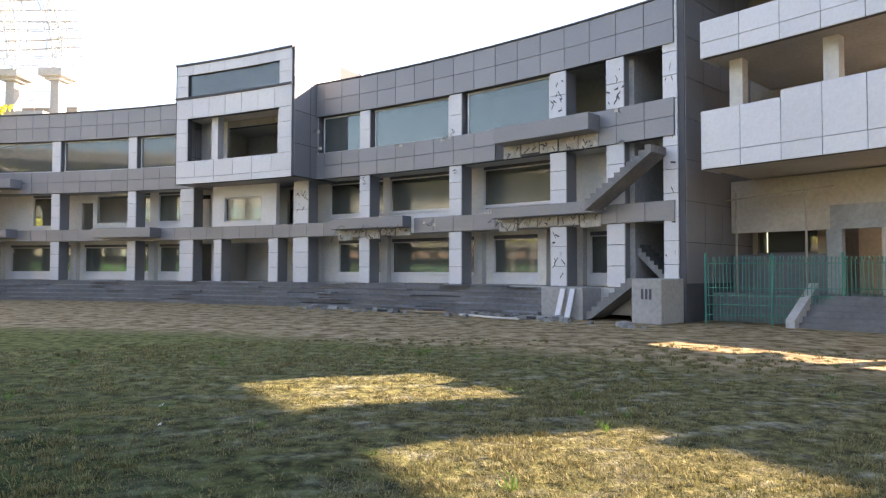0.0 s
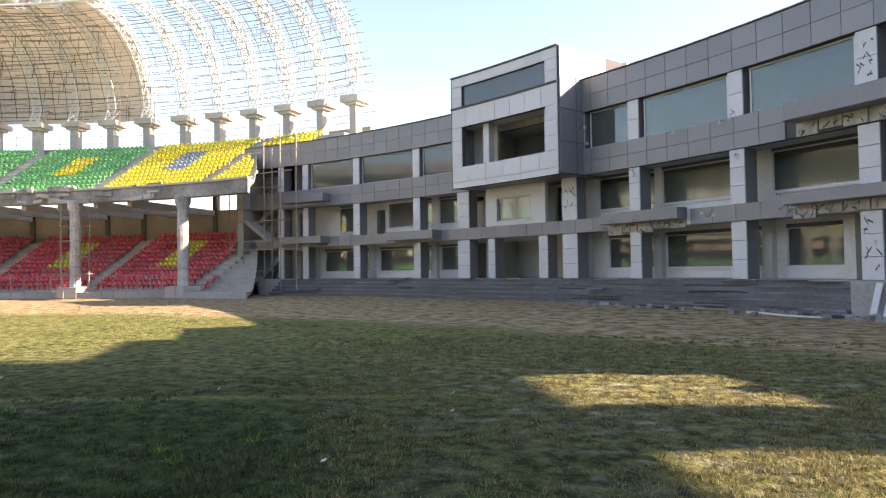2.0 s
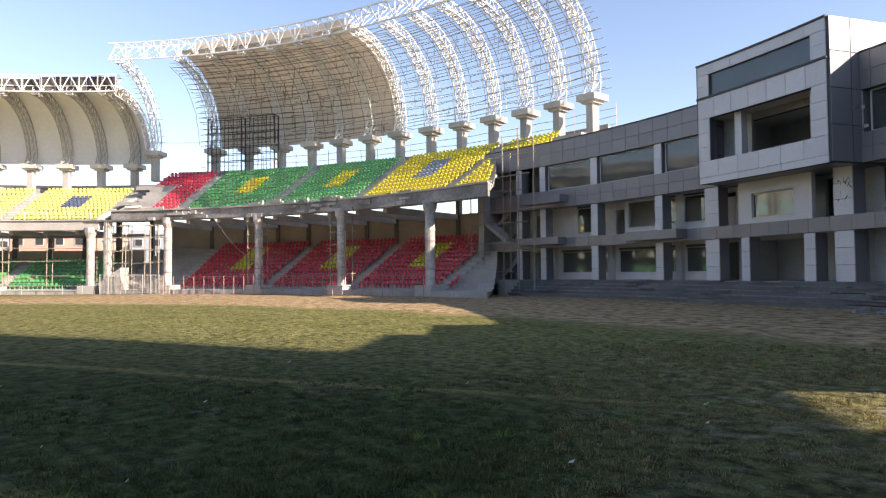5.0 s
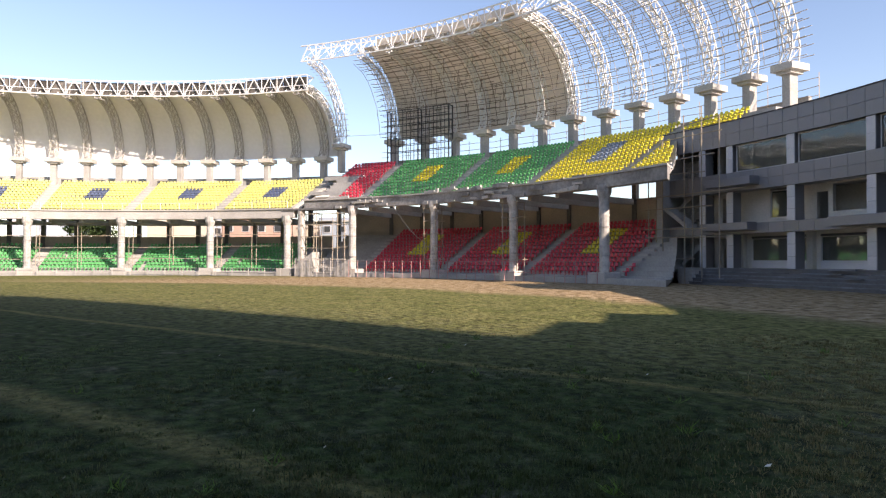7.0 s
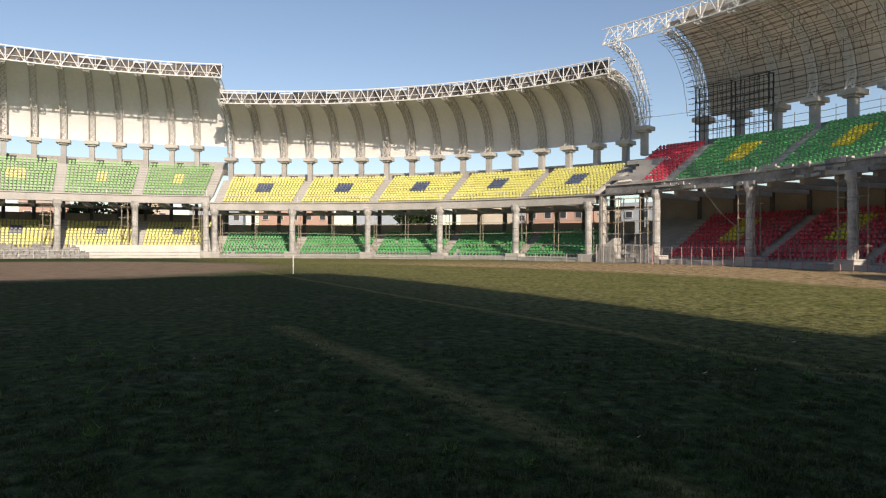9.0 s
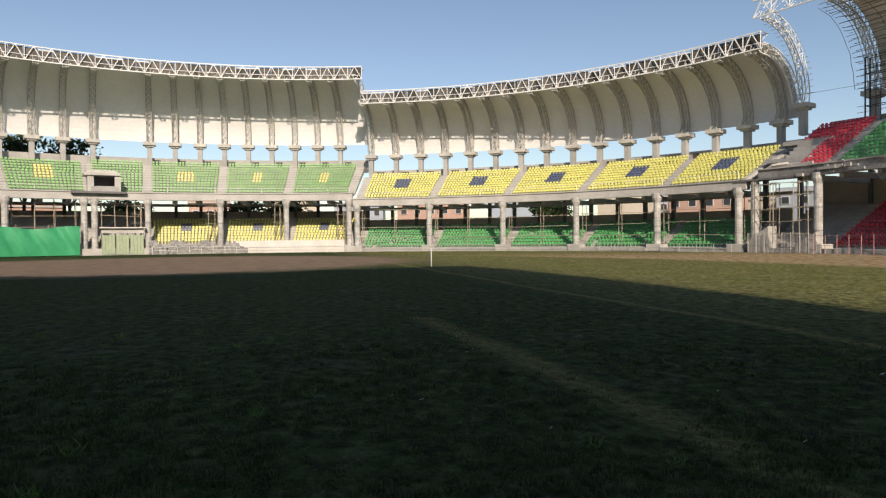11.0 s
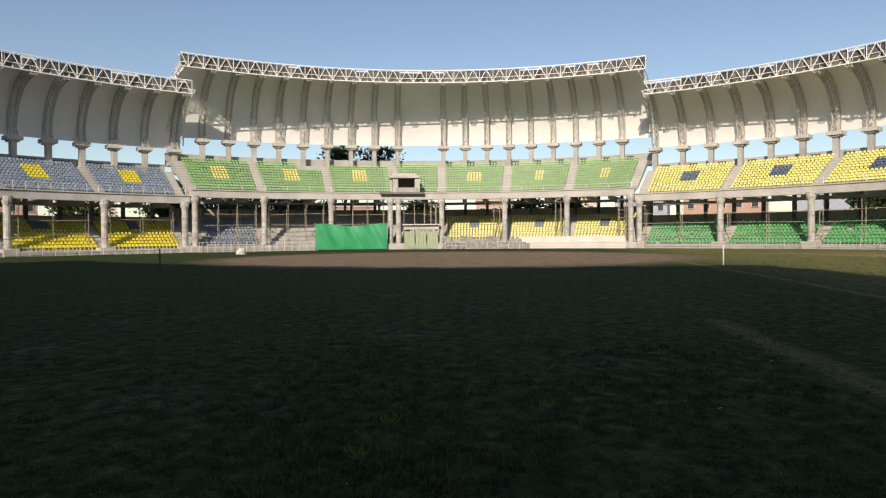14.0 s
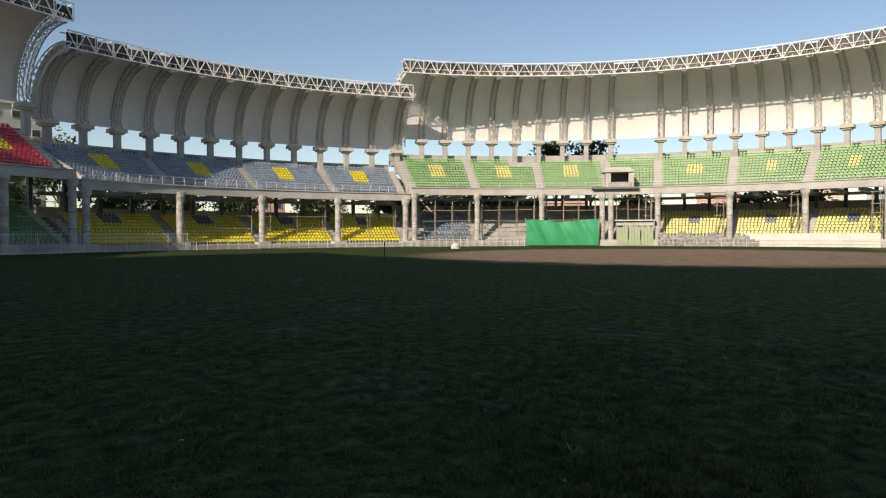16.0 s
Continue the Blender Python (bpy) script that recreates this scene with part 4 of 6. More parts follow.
pierced_wall(72.6, -4.3, -43.6, Z0, Z1 + 0.2, [
    (-5.0, -6.4, Z0, 3.8, False), (-7.5, -10.3, W0, W0T, True), (-11.0, -11.5, W0, W0T, True), (-12.4, -15.9, W0, W0T, True), (-16.4, -17.0, W0, W0T, True),
    (-17.5, -19.1, W0, W0T, True), (-20.0, -21.0, Z0, 3.9, False), (-22.2, -25.0, Z0, 3.9, False), (-25.6, -27.3, Z0, 3.9, False), (-29.3, -30.9, W0, W0T, True), (-31.5, -32.0, W0, W0T, True),
    (-32.5, -36.0, W0, W0T, True), (-36.7, -37.0, W0, W0T, True), (-38.0, -40.2, W0, W0T, True), (-41.5, -41.75, W0, W0T, True), (-42.45, -43.2, W0, W0T, True)], PLASTER)
W1, W1T = 5.5, 7.47
pierced_wall(72.6, -4.3, -43.6, Z1T, Z2 + 0.2, [
    (-5.2, -6.4, Z1T, 7.2, False), (-8.9, -10.4, 5.3, W1T, True), (-12.15, -12.9, Z1T, 7.0, False), (-13.2, -15.3, W1, W1T, False), (-16.3, -16.8, W1, W1T, True), (-17.4, -18.9, W1, W1T, True),
    (-19.9, -20.9, Z1T, 7.3, False), (-26.0, -27.6, Z1T, 7.3, False), (-28.75, -30.7, W1, W1T, True), (-31.5, -31.95, W1, W1T, True), (-32.36, -35.9, W1, W1T, True),
    (-36.4, -36.8, Z1T, 7.1, False), (-37.5, -40.95, W1, W1T, True)], PLASTER)
# white framed window under the projecting bay
part("bay_wall", Build().arc(CB, -22.4, -23.2, RB - 0.05, RB + 0.25, Z1T, Z2).arc(CB, -25.6, -26.6, RB - 0.05, RB + 0.25, Z1T, Z2)
     .arc(CB, -23.2, -25.6, RB - 0.05, RB + 0.25, Z1T, 5.2).arc(CB, -23.2, -25.6, RB - 0.05, RB + 0.25, 6.75, Z2), PANEL_WHITE, pavilion)
window(-23.2, -25.6, 5.2, 6.75, RB + 0.08)
# piers inside the ground-floor gallery
for th in (-6.9, -11.9, -17.2, -28.1, -32.25, -37.4, -40.5, -42.1):
    part("inner_pier", Build().block(CB, th, 0.5, 72.2, 72.65, Z0, Z1), PLASTER, pavilion)
# top floor glazing
for t0, t1 in ((-7.5, -11.3), (-12.1, -16.5), (-17.3, -21.4), (-29.4, -31.6), (-32.5, -36.6), (-37.6, -41.5)):
    window(t0, t1, Z2T + 0.02, Z3 - 0.02, RB + 0.25)
part("inner_wall", Build().arc(CB, -4.6, -44.4, 75.6, 75.85, Z2T, 12.2), PLASTER, pavilion)
part("inner_wall", Build().arc(CB, -5.0, -43.6, 75.3, 75.5, Z0, Z1 + 0.2), PLASTER, pavilion)
part("inner_wall", Build().arc(CB, -5.0, -43.6, 75.2, 75.4, Z1T, Z2 + 0.2), PLASTER, pavilion)
for th in (-5.0, -11.2, -19.5, -21.6, -27.6, -36.4, -43.6):
    for z0, z1, r0 in ((Z0, Z1 + 0.15, 72.85), (Z1T, Z2 + 0.15, 72.85), (Z2T, 12.2, 72.4)):
        part("partition", Build().block(CB, th, 0.2, r0, 75.2 if z0 < 8 else 75.6, z0, z1), PLASTER, pavilion)
part("grey_door", Build().block(CB, -20.5, 0.9, 72.66, 72.72, Z1T, 7.0), PANEL_DARK, pavilion)


def ledge(th0, th1, z0, z1, out=1.15, broken=False):
    """A projecting balcony slab with a dark clad edge."""
    e = part("balcony", Build().arc(CB, th0, th1, RB - out, RB - 0.12, z0, z1), PANEL_DARK, pavilion, bevel=0.02)
    if broken:
        n = max(3, int(abs(th1 - th0) * 1.2))
        for i in range(n):
            t0, t1 = th0 + (th1 - th0) * i / n, th0 + (th1 - th0) * (i + 0.93) / n
            d = random.uniform(0.38, 0.62)
            sub = part("bare_substrate", Build().arc(CB, t0, t1, RB - 0.17 - random.uniform(0, 0.03), RB - 0.08, z0 - d, z0 - 0.01), SUBSTRATE, e)
            marks(sub, (t0 + t1) / 2, RB - 0.21, z0 - d + 0.05, z0 - 0.15, 0.35, 5)


ledge(-5.4, -9.3, 4.35, 4.95)
ledge(-5.9, -9.5, 7.85, 8.5)
ledge(-15.0, -19.0, 4.25, 4.9)
ledge(-30.6, -34.8, 4.4, 5.0, 0.9, True)
ledge(-39.4, -43.9, 4.55, 5.05, 0.9, True)
ledge(-39.6, -43.8, 8.1, 8.85, 1.1, True)
for th in (-31.5, -32.6, -33.4, -34.6, -39.8, -40.5, -43.3):
    c = Build()
    p = pol(CB, th, RB - 0.95, 4.5)
    for k in range(5):
        q = p + Vector((random.uniform(-0.35, 0.35), random.uniform(-0.2, 0.1), random.uniform(-0.45, 0.25)))
        c.tube(p, q, 0.015)
        p = q
    part("bent_rebar", c, STEEL_DARK, pavilion)

# torn cladding and loose wires on the bands
for th, z in ((-33.6, 4.75), (-35.4, 4.7), (-36.0, 4.55), (-34.3, 9.0), (-36.6, 9.0), (-37.0, 9.05), (-38.9, 5.0), (-39.2, 4.6), (-43.4, 5.0), (-43.9, 4.85), (-29.3, 9.4), (-29.2, 10.4), (-37.3, 7.2), (-32.2, 7.1), (-44.6, 9.0), (-44.7, 7.6)):
    c = Build()
    p = pol(CB, th, RB - 0.2, z)
    for k in range(4):
        q = p + Vector((random.uniform(-0.25, 0.25), random.uniform(-0.15, 0.05), random.uniform(-0.18, 0.14)))
        c.tube(p, q, 0.014)
        p = q
    part("loose_wire", c, STEEL_DARK, pavilion)
    a, w, h = th + random.uniform(-0.15, 0.15), random.uniform(0.05, 0.1), random.uniform(0.08, 0.2)
    part("torn_strip", Build().hexa([pol(CB, a + w * u, RB - 0.14 - g, z - 0.15 + v * h) for v in (0, 1) for u, g in ((-1, 0.0), (1, 0.02), (1, 0.035), (-1, 0.015))]), SUBSTRATE, pavilion)

# projecting white bay
BL, BR, RF = -21.5, -29.05, 68.55
bay = thing("projecting_bay", "white panelled bay jutting from the upper storeys with an open loggia", "building bay", at=pol(CB, -25.2, RF, 7.5))
part("floor", Build().arc(CB, BL, BR, RF + 0.05, 75.5, 7.5, 8.7), PANEL_DARK, bay)
part("ceiling", Build().arc(CB, BL, BR, RF + 0.3, 75.5, 11.7, 12.7), PLASTER, bay)
part("roof", Build().arc(CB, BL, BR, RF + 0.05, 75.5, 14.6, 14.9), CONCRETE, bay)
part("rear_wall", Build().arc(CB, BL, BR, 75.2, 75.5, 8.7, 14.6), PLASTER, bay)
for th, nm in ((BL - 0.02, "side_wall"), (BR + 0.02, "side_wall")):
    sw = part(nm, Build().block(CB, th, 0.3, RF + 0.05, 75.5, 7.5, 14.95), JOINT, bay)
    for zz in (7.5, 9.4, 11.3, 13.2):
        for rr in (RF + 0.07, RF + 1.5, RF + 2.9):
            part("panel", Build().block(CB, th, 0.36, rr, rr + 1.36, zz + 0.02, min(zz + 1.87, 14.97)), PANEL_DARK if zz < 13 else PANEL_WHITE, sw)
FR = [("bottom_band", BL, BR, 7.45, 7.85, 3), ("bottom_band", BL, BR, 7.85, 8.87, 6), ("middle_band", BL, BR, 11.55, 12.8, 7), ("top_band", BL, BR, 14.3, 14.93, 7),
      ("jamb", BL, BL - 0.75, 8.87, 11.55, 1), ("jamb", BR + 0.8, BR, 8.87, 11.55, 1), ("jamb", BL, BL - 0.75, 12.92, 14.3, 1), ("jamb", BR + 0.8, BR, 12.92, 14.3, 1)]
for nm, t0, t1, z0, z1, n in FR:
    back = part(nm, Build().arc(CB, t0, t1, RF + 0.03, RF + 0.35, z0, z1), JOINT, bay)
    rows = 3 if nm == "jamb" and z0 < 9 else (2 if nm == "jamb" else 1)
    for k in range(rows):
        clad(back, CB, RF, t0, t1, z0 + (z1 - z0) * k / rows, z0 + (z1 - z0) * (k + 1) / rows, radians(abs(t1 - t0)) * RF / n, PANEL_WHITE)
for z0, z1 in ((12.8, 12.92), (14.93, 15.03)):
    part("dark_cap", Build().arc(CB, BL + 0.05, BR - 0.05, RF - 0.1, RF + 0.4, z0, z1), JOINT, bay)
part("loggia_column", Build().block(CB, -23.6, 0.5, RF + 0.6, RF + 1.1, 8.7, 11.7), PANEL_WHITE, bay)
part("loggia_column", Build().block(CB, -27.9, 0.45, RF + 0.6, RF + 1.1, 8.7, 11.7), PANEL_WHITE, bay)
part("loggia_wall", Build().arc(CB, BL, -23.4, RF + 2.0, RF + 2.2, 8.7, 11.7), PLASTER, bay)
p = part("pane", Build().arc(CB, BL - 0.75, BR + 0.8, RF + 0.15, RF + 0.165, 12.92, 14.3), GLASS, bay)
p.visible_shadow = False
part("parapet", Build().arc(CB, BL, BR, 75.2, 75.5, 14.6, 15.2), PANEL_WHITE, bay)

# stone steps along the front
steps = thing("terrace_steps", "broad steps of dark broken stone along the pavilion", "steps", kind="", at=pol(CB, -20, 69, 0))
for k in range(5):
    r0, z1 = 68.55 + 0.38 * k, 0.27 * (k + 1)
    part("riser", Build().arc(CB, -5.2, -42.2, r0 + 0.06, 70.6, z1 - 0.27, z1 - 0.05), CONCRETE_DARK, steps)
    th = -5.2
    while th > -42.1:
        w = random.uniform(1.1, 2.2)
        broken = noise.noise(Vector((th * 0.35, k * 0.3, 5))) > 0.12
        t1 = max(th - math.degrees(w / 69), -42.2)
        if random.random() > (0.3 if broken else 0.03):
            j = random.uniform(-0.2, 0.1) if broken else random.uniform(-0.03, 0.03)
            part("slab", Build().arc(CB, th, t1 + 0.012, r0 + j, r0 + 0.44, z1 - 0.07, z1 + (random.uniform(-0.06, 0.05) if broken else random.uniform(-0.008, 0.008))), STONE, steps)
        th = t1
part("end_wall", Build().arc(CB, -42.2, -43.9, 68.9, 70.6, 0, Z0), CONCRETE, steps)
part("end_wall", Build().arc(CB, -4.0, -5.2, 68.9, 70.6, 0, Z0), CONCRETE, steps)


def flight(th0, z0, th1, z1, r0, r1, n, mat, label):
    """A straight concrete flight with a sloping soffit."""
    g = thing("stair_flight", label, "stairs", "outside stairs", at=pol(CB, th0, r0, z0))
    for i in range(n):
        b = Build()
        a, c = th0 + (th1 - th0) * i / n, th0 + (th1 - th0) * (i + 1) / n
        h = (z1 - z0) / n
        zt = z0 + h * (i + 1)
        s0, s1 = max(z0 + h * i - 0.3, 0), max(z0 + h * (i + 1) - 0.3, 0)
        b.hexa([pol(CB, a, r0, s0), pol(CB, c, r0, s1), pol(CB, c, r1, s1), pol(CB, a, r1, s0), pol(CB, a, r0, zt), pol(CB, c, r0, zt), pol(CB, c, r1, zt), pol(CB, a, r1, zt)])
        part("step", b, mat, g)
    return g


CL = "bare concrete stair flight rising in front of the pavilion"
flight(-43.7, 0.0, -45.7, 1.75, 69.1, 70.3, 9, CONCRETE_STAIR, CL)
flight(-45.9, 1.75, -44.7, 3.2, 71.4, 72.6, 8, CONCRETE_STAIR, CL)
flight(-43.8, 4.9, -46.3, 7.0, 69.3, 70.5, 11, CONCRETE_STAIR, CL)
flight(-46.2, 7.0, -44.9, 8.6, 71.4, 72.6, 8, CONCRETE_STAIR, CL)
land = thing("stair_landing", "bare concrete landing block beside the stair", "landing", at=pol(CB, -46, 70, 0))
part("block", Build().arc(CB, -45.7, -46.75, 69.0, 71.6, 0, 1.75), CONCRETE, land, bevel=0.03)
for k in range(3):
    part("painted_mark", Build().arc(CB, -46.05 - 0.14 * k, -46.13 - 0.14 * k, 68.98, 69.0, 0.95, 1.35), JOINT, land)
part("stair_back_wall", Build().arc(CB, -44.7, -46.6, 75.0, 75.3, 0, ZT), CONCRETE, pavilion)
part("stair_side_wall", Build().block(CB, -44.75, 0.25, 71.2, 75.2, 0, ZT), CONCRETE, pavilion)
for th in (-43.05, -43.45):
    q = thing("loose_plank", "grey plank leaning against the end wall", "plank", "leaning planks")
    part("plank", Build().hexa([pol(CB, th, 68.3, 0), pol(CB, th - 0.2, 68.3, 0), pol(CB, th - 0.2, 68.36, 0), pol(CB, th, 68.36, 0),
                                pol(CB, th, 68.8, 1.3), pol(CB, th - 0.2, 68.8, 1.3), pol(CB, th - 0.2, 68.86, 1.3), pol(CB, th, 68.86, 1.3)]), PANEL_WHITE, q)
# stair at the far end
FL = "dusty concrete stair flight at the pavilion's end"
flight(-4.6, 0.0, -2.9, 1.6, 69.4, 70.6, 8, CONCRETE, FL)
flight(-2.6, 1.6, -4.2, 3.2, 71.2, 72.4, 8, CONCRETE, FL)
flight(-4.4, 4.9, -2.4, 6.6, 69.4, 70.6, 9, CONCRETE, FL)
flight(-2.4, 6.6, -4.2, 8.2, 71.2, 72.4, 9, CONCRETE, FL)
wl = thing("block_wall", "unfinished wall of grey concrete blocks at the stair", "wall", at=pol(CB, -2, 72, 0))
part("core", Build().arc(CB, -1.5, -4.5, 72.5, 72.7, 0, 11.2), CONCRETE_DARK, wl)
me = Build().box(-0.2, -0.05, 0.01, 0.2, 0.05, 0.19).data("block", CONCRETE, 0.008)
for k in range(54):
    for i in range(9):
        th = -1.7 - (i + 0.5 * (k % 2)) * 0.335
        if th > -4.4 and random.random() > 0.06:
            shared("block", me, wl, facing(CB, th, 72.47 + random.uniform(-0.02, 0.015), 0.2 * k))
part("end_pier", Build().block(CB, -1.75, 0.7, 69.7, 72.5, 0, 11.0), CONCRETE, wl)

# wing to the east with white balconies
wing = thing("east_wing", "tan rendered wing with long white panelled balconies, under repair", "building", at=pol(CB, -52, 74, 0))
tower = part("tower_side", Build().block(CB, -46.72, 0.3, 70.75, 77.3, 0, 15.0), JOINT, wing)
for i in range(4):
    for k in range(8):
        r0 = 70.8 + 1.62 * i
        part("panel", Build().block(CB, -46.72, 0.36, r0, r0 + 1.59, 1.55 + 1.66 * k, 3.18 + 1.66 * k), PANEL_DARK, tower)
rw = 77.2
# the low piece behind the opening is dark, painting in the room's shade
for a, c, p, q in ((-46.7, -47.0, 0, 15.0), (-47.0, -48.9, 0, 2.9), (-47.0, -48.9, 3.85, 15.0), (-48.9, -49.6, 0, 15.0), (-49.6, -51.2, 4.0, 15.0), (-51.2, -53.2, 0, 15.0)):
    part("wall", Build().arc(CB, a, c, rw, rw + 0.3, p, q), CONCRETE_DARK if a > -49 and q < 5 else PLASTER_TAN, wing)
part("rear_wall", Build().arc(CB, -46.7, -53.2, 82.0, 82.3, 0, 15.0), PLASTER_TAN, wing)
part("roof", Build().arc(CB, -46.7, -53.2, 70.9, 82.3, 14.7, 15.0), CONCRETE, wing)
# dark on this side to stand for the unlit interior
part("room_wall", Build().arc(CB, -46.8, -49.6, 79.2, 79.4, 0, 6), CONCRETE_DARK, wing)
part("room_wall", Build().arc(CB, -49.6, -53.2, 79.2, 79.4, 0, 6), PLASTER_TAN, wing)
part("window_band", Build().arc(CB, -47.0, -48.9, rw + 0.1, rw + 0.12, 2.9, 3.85), GLASS_CLEAR, wing)
for z0, z1, nm in ((5.95, 8.2, "balcony"), (10.25, 11.7, "balcony")):
    fl = part(nm, Build().arc(CB, -47.55, -53.2, 70.55, rw, z0 + 0.05, z0 + 0.4), CONCRETE_PALE, wing)
    bk = part("parapet", Build().arc(CB, -47.55, -53.2, 70.5, 70.7, z0, z1), JOINT, fl)
    for k, (za, zb) in enumerate(((z0, z0 + 0.62), (z0 + 0.62, z1)) if z1 - z0 > 1.9 else ((z0, z0 + 0.6), (z0 + 0.6, z1))):
        clad(bk, CB, 70.47, -47.55, -49.9, za, zb, 1.35, PANEL_WHITE)
        clad(bk, CB, 70.47, -49.9, -53.2, za, zb + (0.25 if z0 < 6 and k else 0), 1.35, PANEL_WHITE)
    part("parapet_end", Build().block(CB, -47.52, 0.08, 70.5, 72.0, z0, z1), PANEL_WHITE, fl)
for th, z0, z1 in ((-50.9, 8.2, 10.3), (-50.9, 11.7, 14.7), (-48.2, 8.2, 10.3), (-52.4, 0, 5.95)):
    part("column", Build().block(CB, th, 0.5, 74.6 if z0 < 1 else 71.6, 75.1 if z0 < 1 else 72.1, z0, z1), PLASTER, wing)
GREY_RENDER = material("grey_render", (0.36, 0.37, 0.36), 0.9, spread=0.3, scale=0.5, fine=6, bump=0.2)
part("lintel", Build().arc(CB, -46.9, -49.9, 74.8, 75.1, 3.7, 5.95), PLASTER_TAN, wing)
part("lintel", Build().arc(CB, -49.9, -53.2, 74.78, 75.1, 4.65, 5.95), PLASTER_TAN, wing)
part("lintel", Build().arc(CB, -49.9, -53.2, 74.8, 75.08, 3.7, 4.65), GREY_RENDER, wing)
part("door_pier", Build().arc(CB, -49.8, -50.22, 74.77, 75.12, 1.15, 3.7), GREY_RENDER, wing)
part("door_pier", Build().arc(CB, -51.25, -53.2, 74.8, 75.1, 1.15, 3.7), PLASTER_TAN, wing)
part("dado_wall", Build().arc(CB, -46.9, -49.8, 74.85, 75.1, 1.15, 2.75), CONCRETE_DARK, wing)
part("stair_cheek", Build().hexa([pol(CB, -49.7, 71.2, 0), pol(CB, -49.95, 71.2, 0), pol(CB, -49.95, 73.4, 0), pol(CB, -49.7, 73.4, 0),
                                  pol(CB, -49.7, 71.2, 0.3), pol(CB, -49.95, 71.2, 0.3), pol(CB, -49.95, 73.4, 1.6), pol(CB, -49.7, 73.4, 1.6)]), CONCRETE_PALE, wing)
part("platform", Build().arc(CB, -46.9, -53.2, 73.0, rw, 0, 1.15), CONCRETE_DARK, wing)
for k in range(5):
    part("step", Build().arc(CB, -49.8, -53.0, 72.9 - 0.33 * k, 73.3 - 0.33 * k, 0, 1.15 - 0.21 * (k + 0.6)), CONCRETE_DARK, wing)
part("repair_pole", Build().tube(pol(CB, -47.2, 73.5, 5.0), pol(CB, -50.4, 73.5, 5.25), 0.045), POLE, wing)
part("repair_pole", Build().tube(pol(CB, -47.5, 73.5, 1.1), pol(CB, -47.5, 73.5, 5.3), 0.045), POLE, wing)
part("repair_pole", Build().tube(pol(CB, -49.6, 73.5, 1.1), pol(CB, -49.6, 73.5, 5.3), 0.045), POLE, wing)

# green iron fence before the wing
fence = thing("iron_fence", "green painted iron fence with hooked bar tops", "fence", at=(10.4, 26.3, 0))
FA, FB = Vector((10.3, 26.2, 0)), Vector((21.0, 21.6, 0))
along = (FB - FA).normalized()
span = (FB - FA).length
out = Vector((along.y, -along.x, 0))
pts = [Vector((0, 0, 0.1)), Vector((0, 0, 2.4)), Vector((0, -0.05, 2.55)), Vector((0, -0.16, 2.6)), Vector((0, -0.26, 2.5))]
bar_me = Build().line(pts, 0.017, 4).data("bar", FENCE_GREEN)
turn = math.degrees(math.atan2(along.y, along.x))
for i in range(int(span / 0.13)):
    shared("bar", bar_me, fence, Matrix.Translation(FA + along * (0.13 * i)) @ pose(0, 0, 0, random.uniform(-1, 1), random.uniform(-1, 1), turn))
for z in (0.35, 0.75, 1.1, 1.4, 2.35):
    part("rail", Build().tube(FA + Vector((0, 0, z)), FB + Vector((0, 0, z)), 0.022), FENCE_GREEN, fence)
for i in range(6):
    p = FA + along * (span * i / 5)
    part("post", Build().tube(p, p + Vector((0, 0, 2.75)), 0.045, 6), FENCE_GREEN, fence)


# ---------------------------------------------------------------- stand A: staging on the bare roof
STAGE_POLE = material("weathered_pole", (0.22, 0.18, 0.135), 0.8, spread=0.35, scale=0.7, fine=9, bump=0.1)
staging = thing("roof_staging", "thin scaffold poles lashed across the bare roof trusses", "scaffold", at=pol(CS, 15, 75, 18.3))
for i in range(19):
    k = 0.02 + 0.93 * i / 18
    r, z = stand_a.shell(k)
    a = k * math.pi / 2
    for off in (0.25, 1.15):
        rr, zz = r - off * math.cos(a), z - off * math.sin(a)
        th = -7.0
        while th < 33.2:
            step = random.uniform(5.0, 8.5)
            j = random.uniform(-0.15, 0.15)
            b = Build()
            n = max(2, int(step / 1.8))
            pts = [pol(CS, min(th + step * 1.05 * q / n, 34.0), rr, zz + j + 0.12 * math.sin(q + i)) for q in range(n + 1)]
            part("ledger", b.line(pts, 0.042, 3), STAGE_POLE if th > 12 and th < 31 else STEEL_GREY, staging)
            th += step
for th in PED_A[1:]:
    for d in (-0.5, 0.5, 1.6):
        pts = []
        for i in range(13):
            k = 0.02 + 0.9 * i / 12
            r, z = stand_a.shell(k)
            a = k * math.pi / 2
            pts.append(pol(CS, th + d + random.uniform(-0.06, 0.06), r - 1.25 * math.cos(a), z - 1.25 * math.sin(a)))
        part("standard", Build().line(pts, 0.038, 3), STAGE_POLE if 12 < th < 31 else STEEL_GREY, staging)
for _ in range(190):
    th, k = random.uniform(-7, 33), random.uniform(0.1, 0.8)
    r, z = stand_a.shell(k)
    a = k * math.pi / 2
    p = pol(CS, th, r - 1.2 * math.cos(a), z - 1.2 * math.sin(a))
    part("hanger", Build().tube(p, p + Vector((random.uniform(-0.2, 0.2), random.uniform(-0.2, 0.2), -random.uniform(0.8, 1.8))), 0.032, 3), STAGE_POLE if 12 < th < 31 else STEEL_GREY, staging)
for s_th in (38.9,):
    for i in range(1, 17):
        r, z = stand_a.shell(0.02 + 0.9 * i / 17)
        a = (0.02 + 0.9 * i / 17) * math.pi / 2
        part("putlog", Build().tube(pol(CS, s_th - 1.0, r - 0.9 * math.cos(a), z - 0.9 * math.sin(a)), pol(CS, s_th + 1.0, r - 0.9 * math.cos(a), z - 0.9 * math.sin(a)), 0.035, 3), STEEL_GREY, staging)
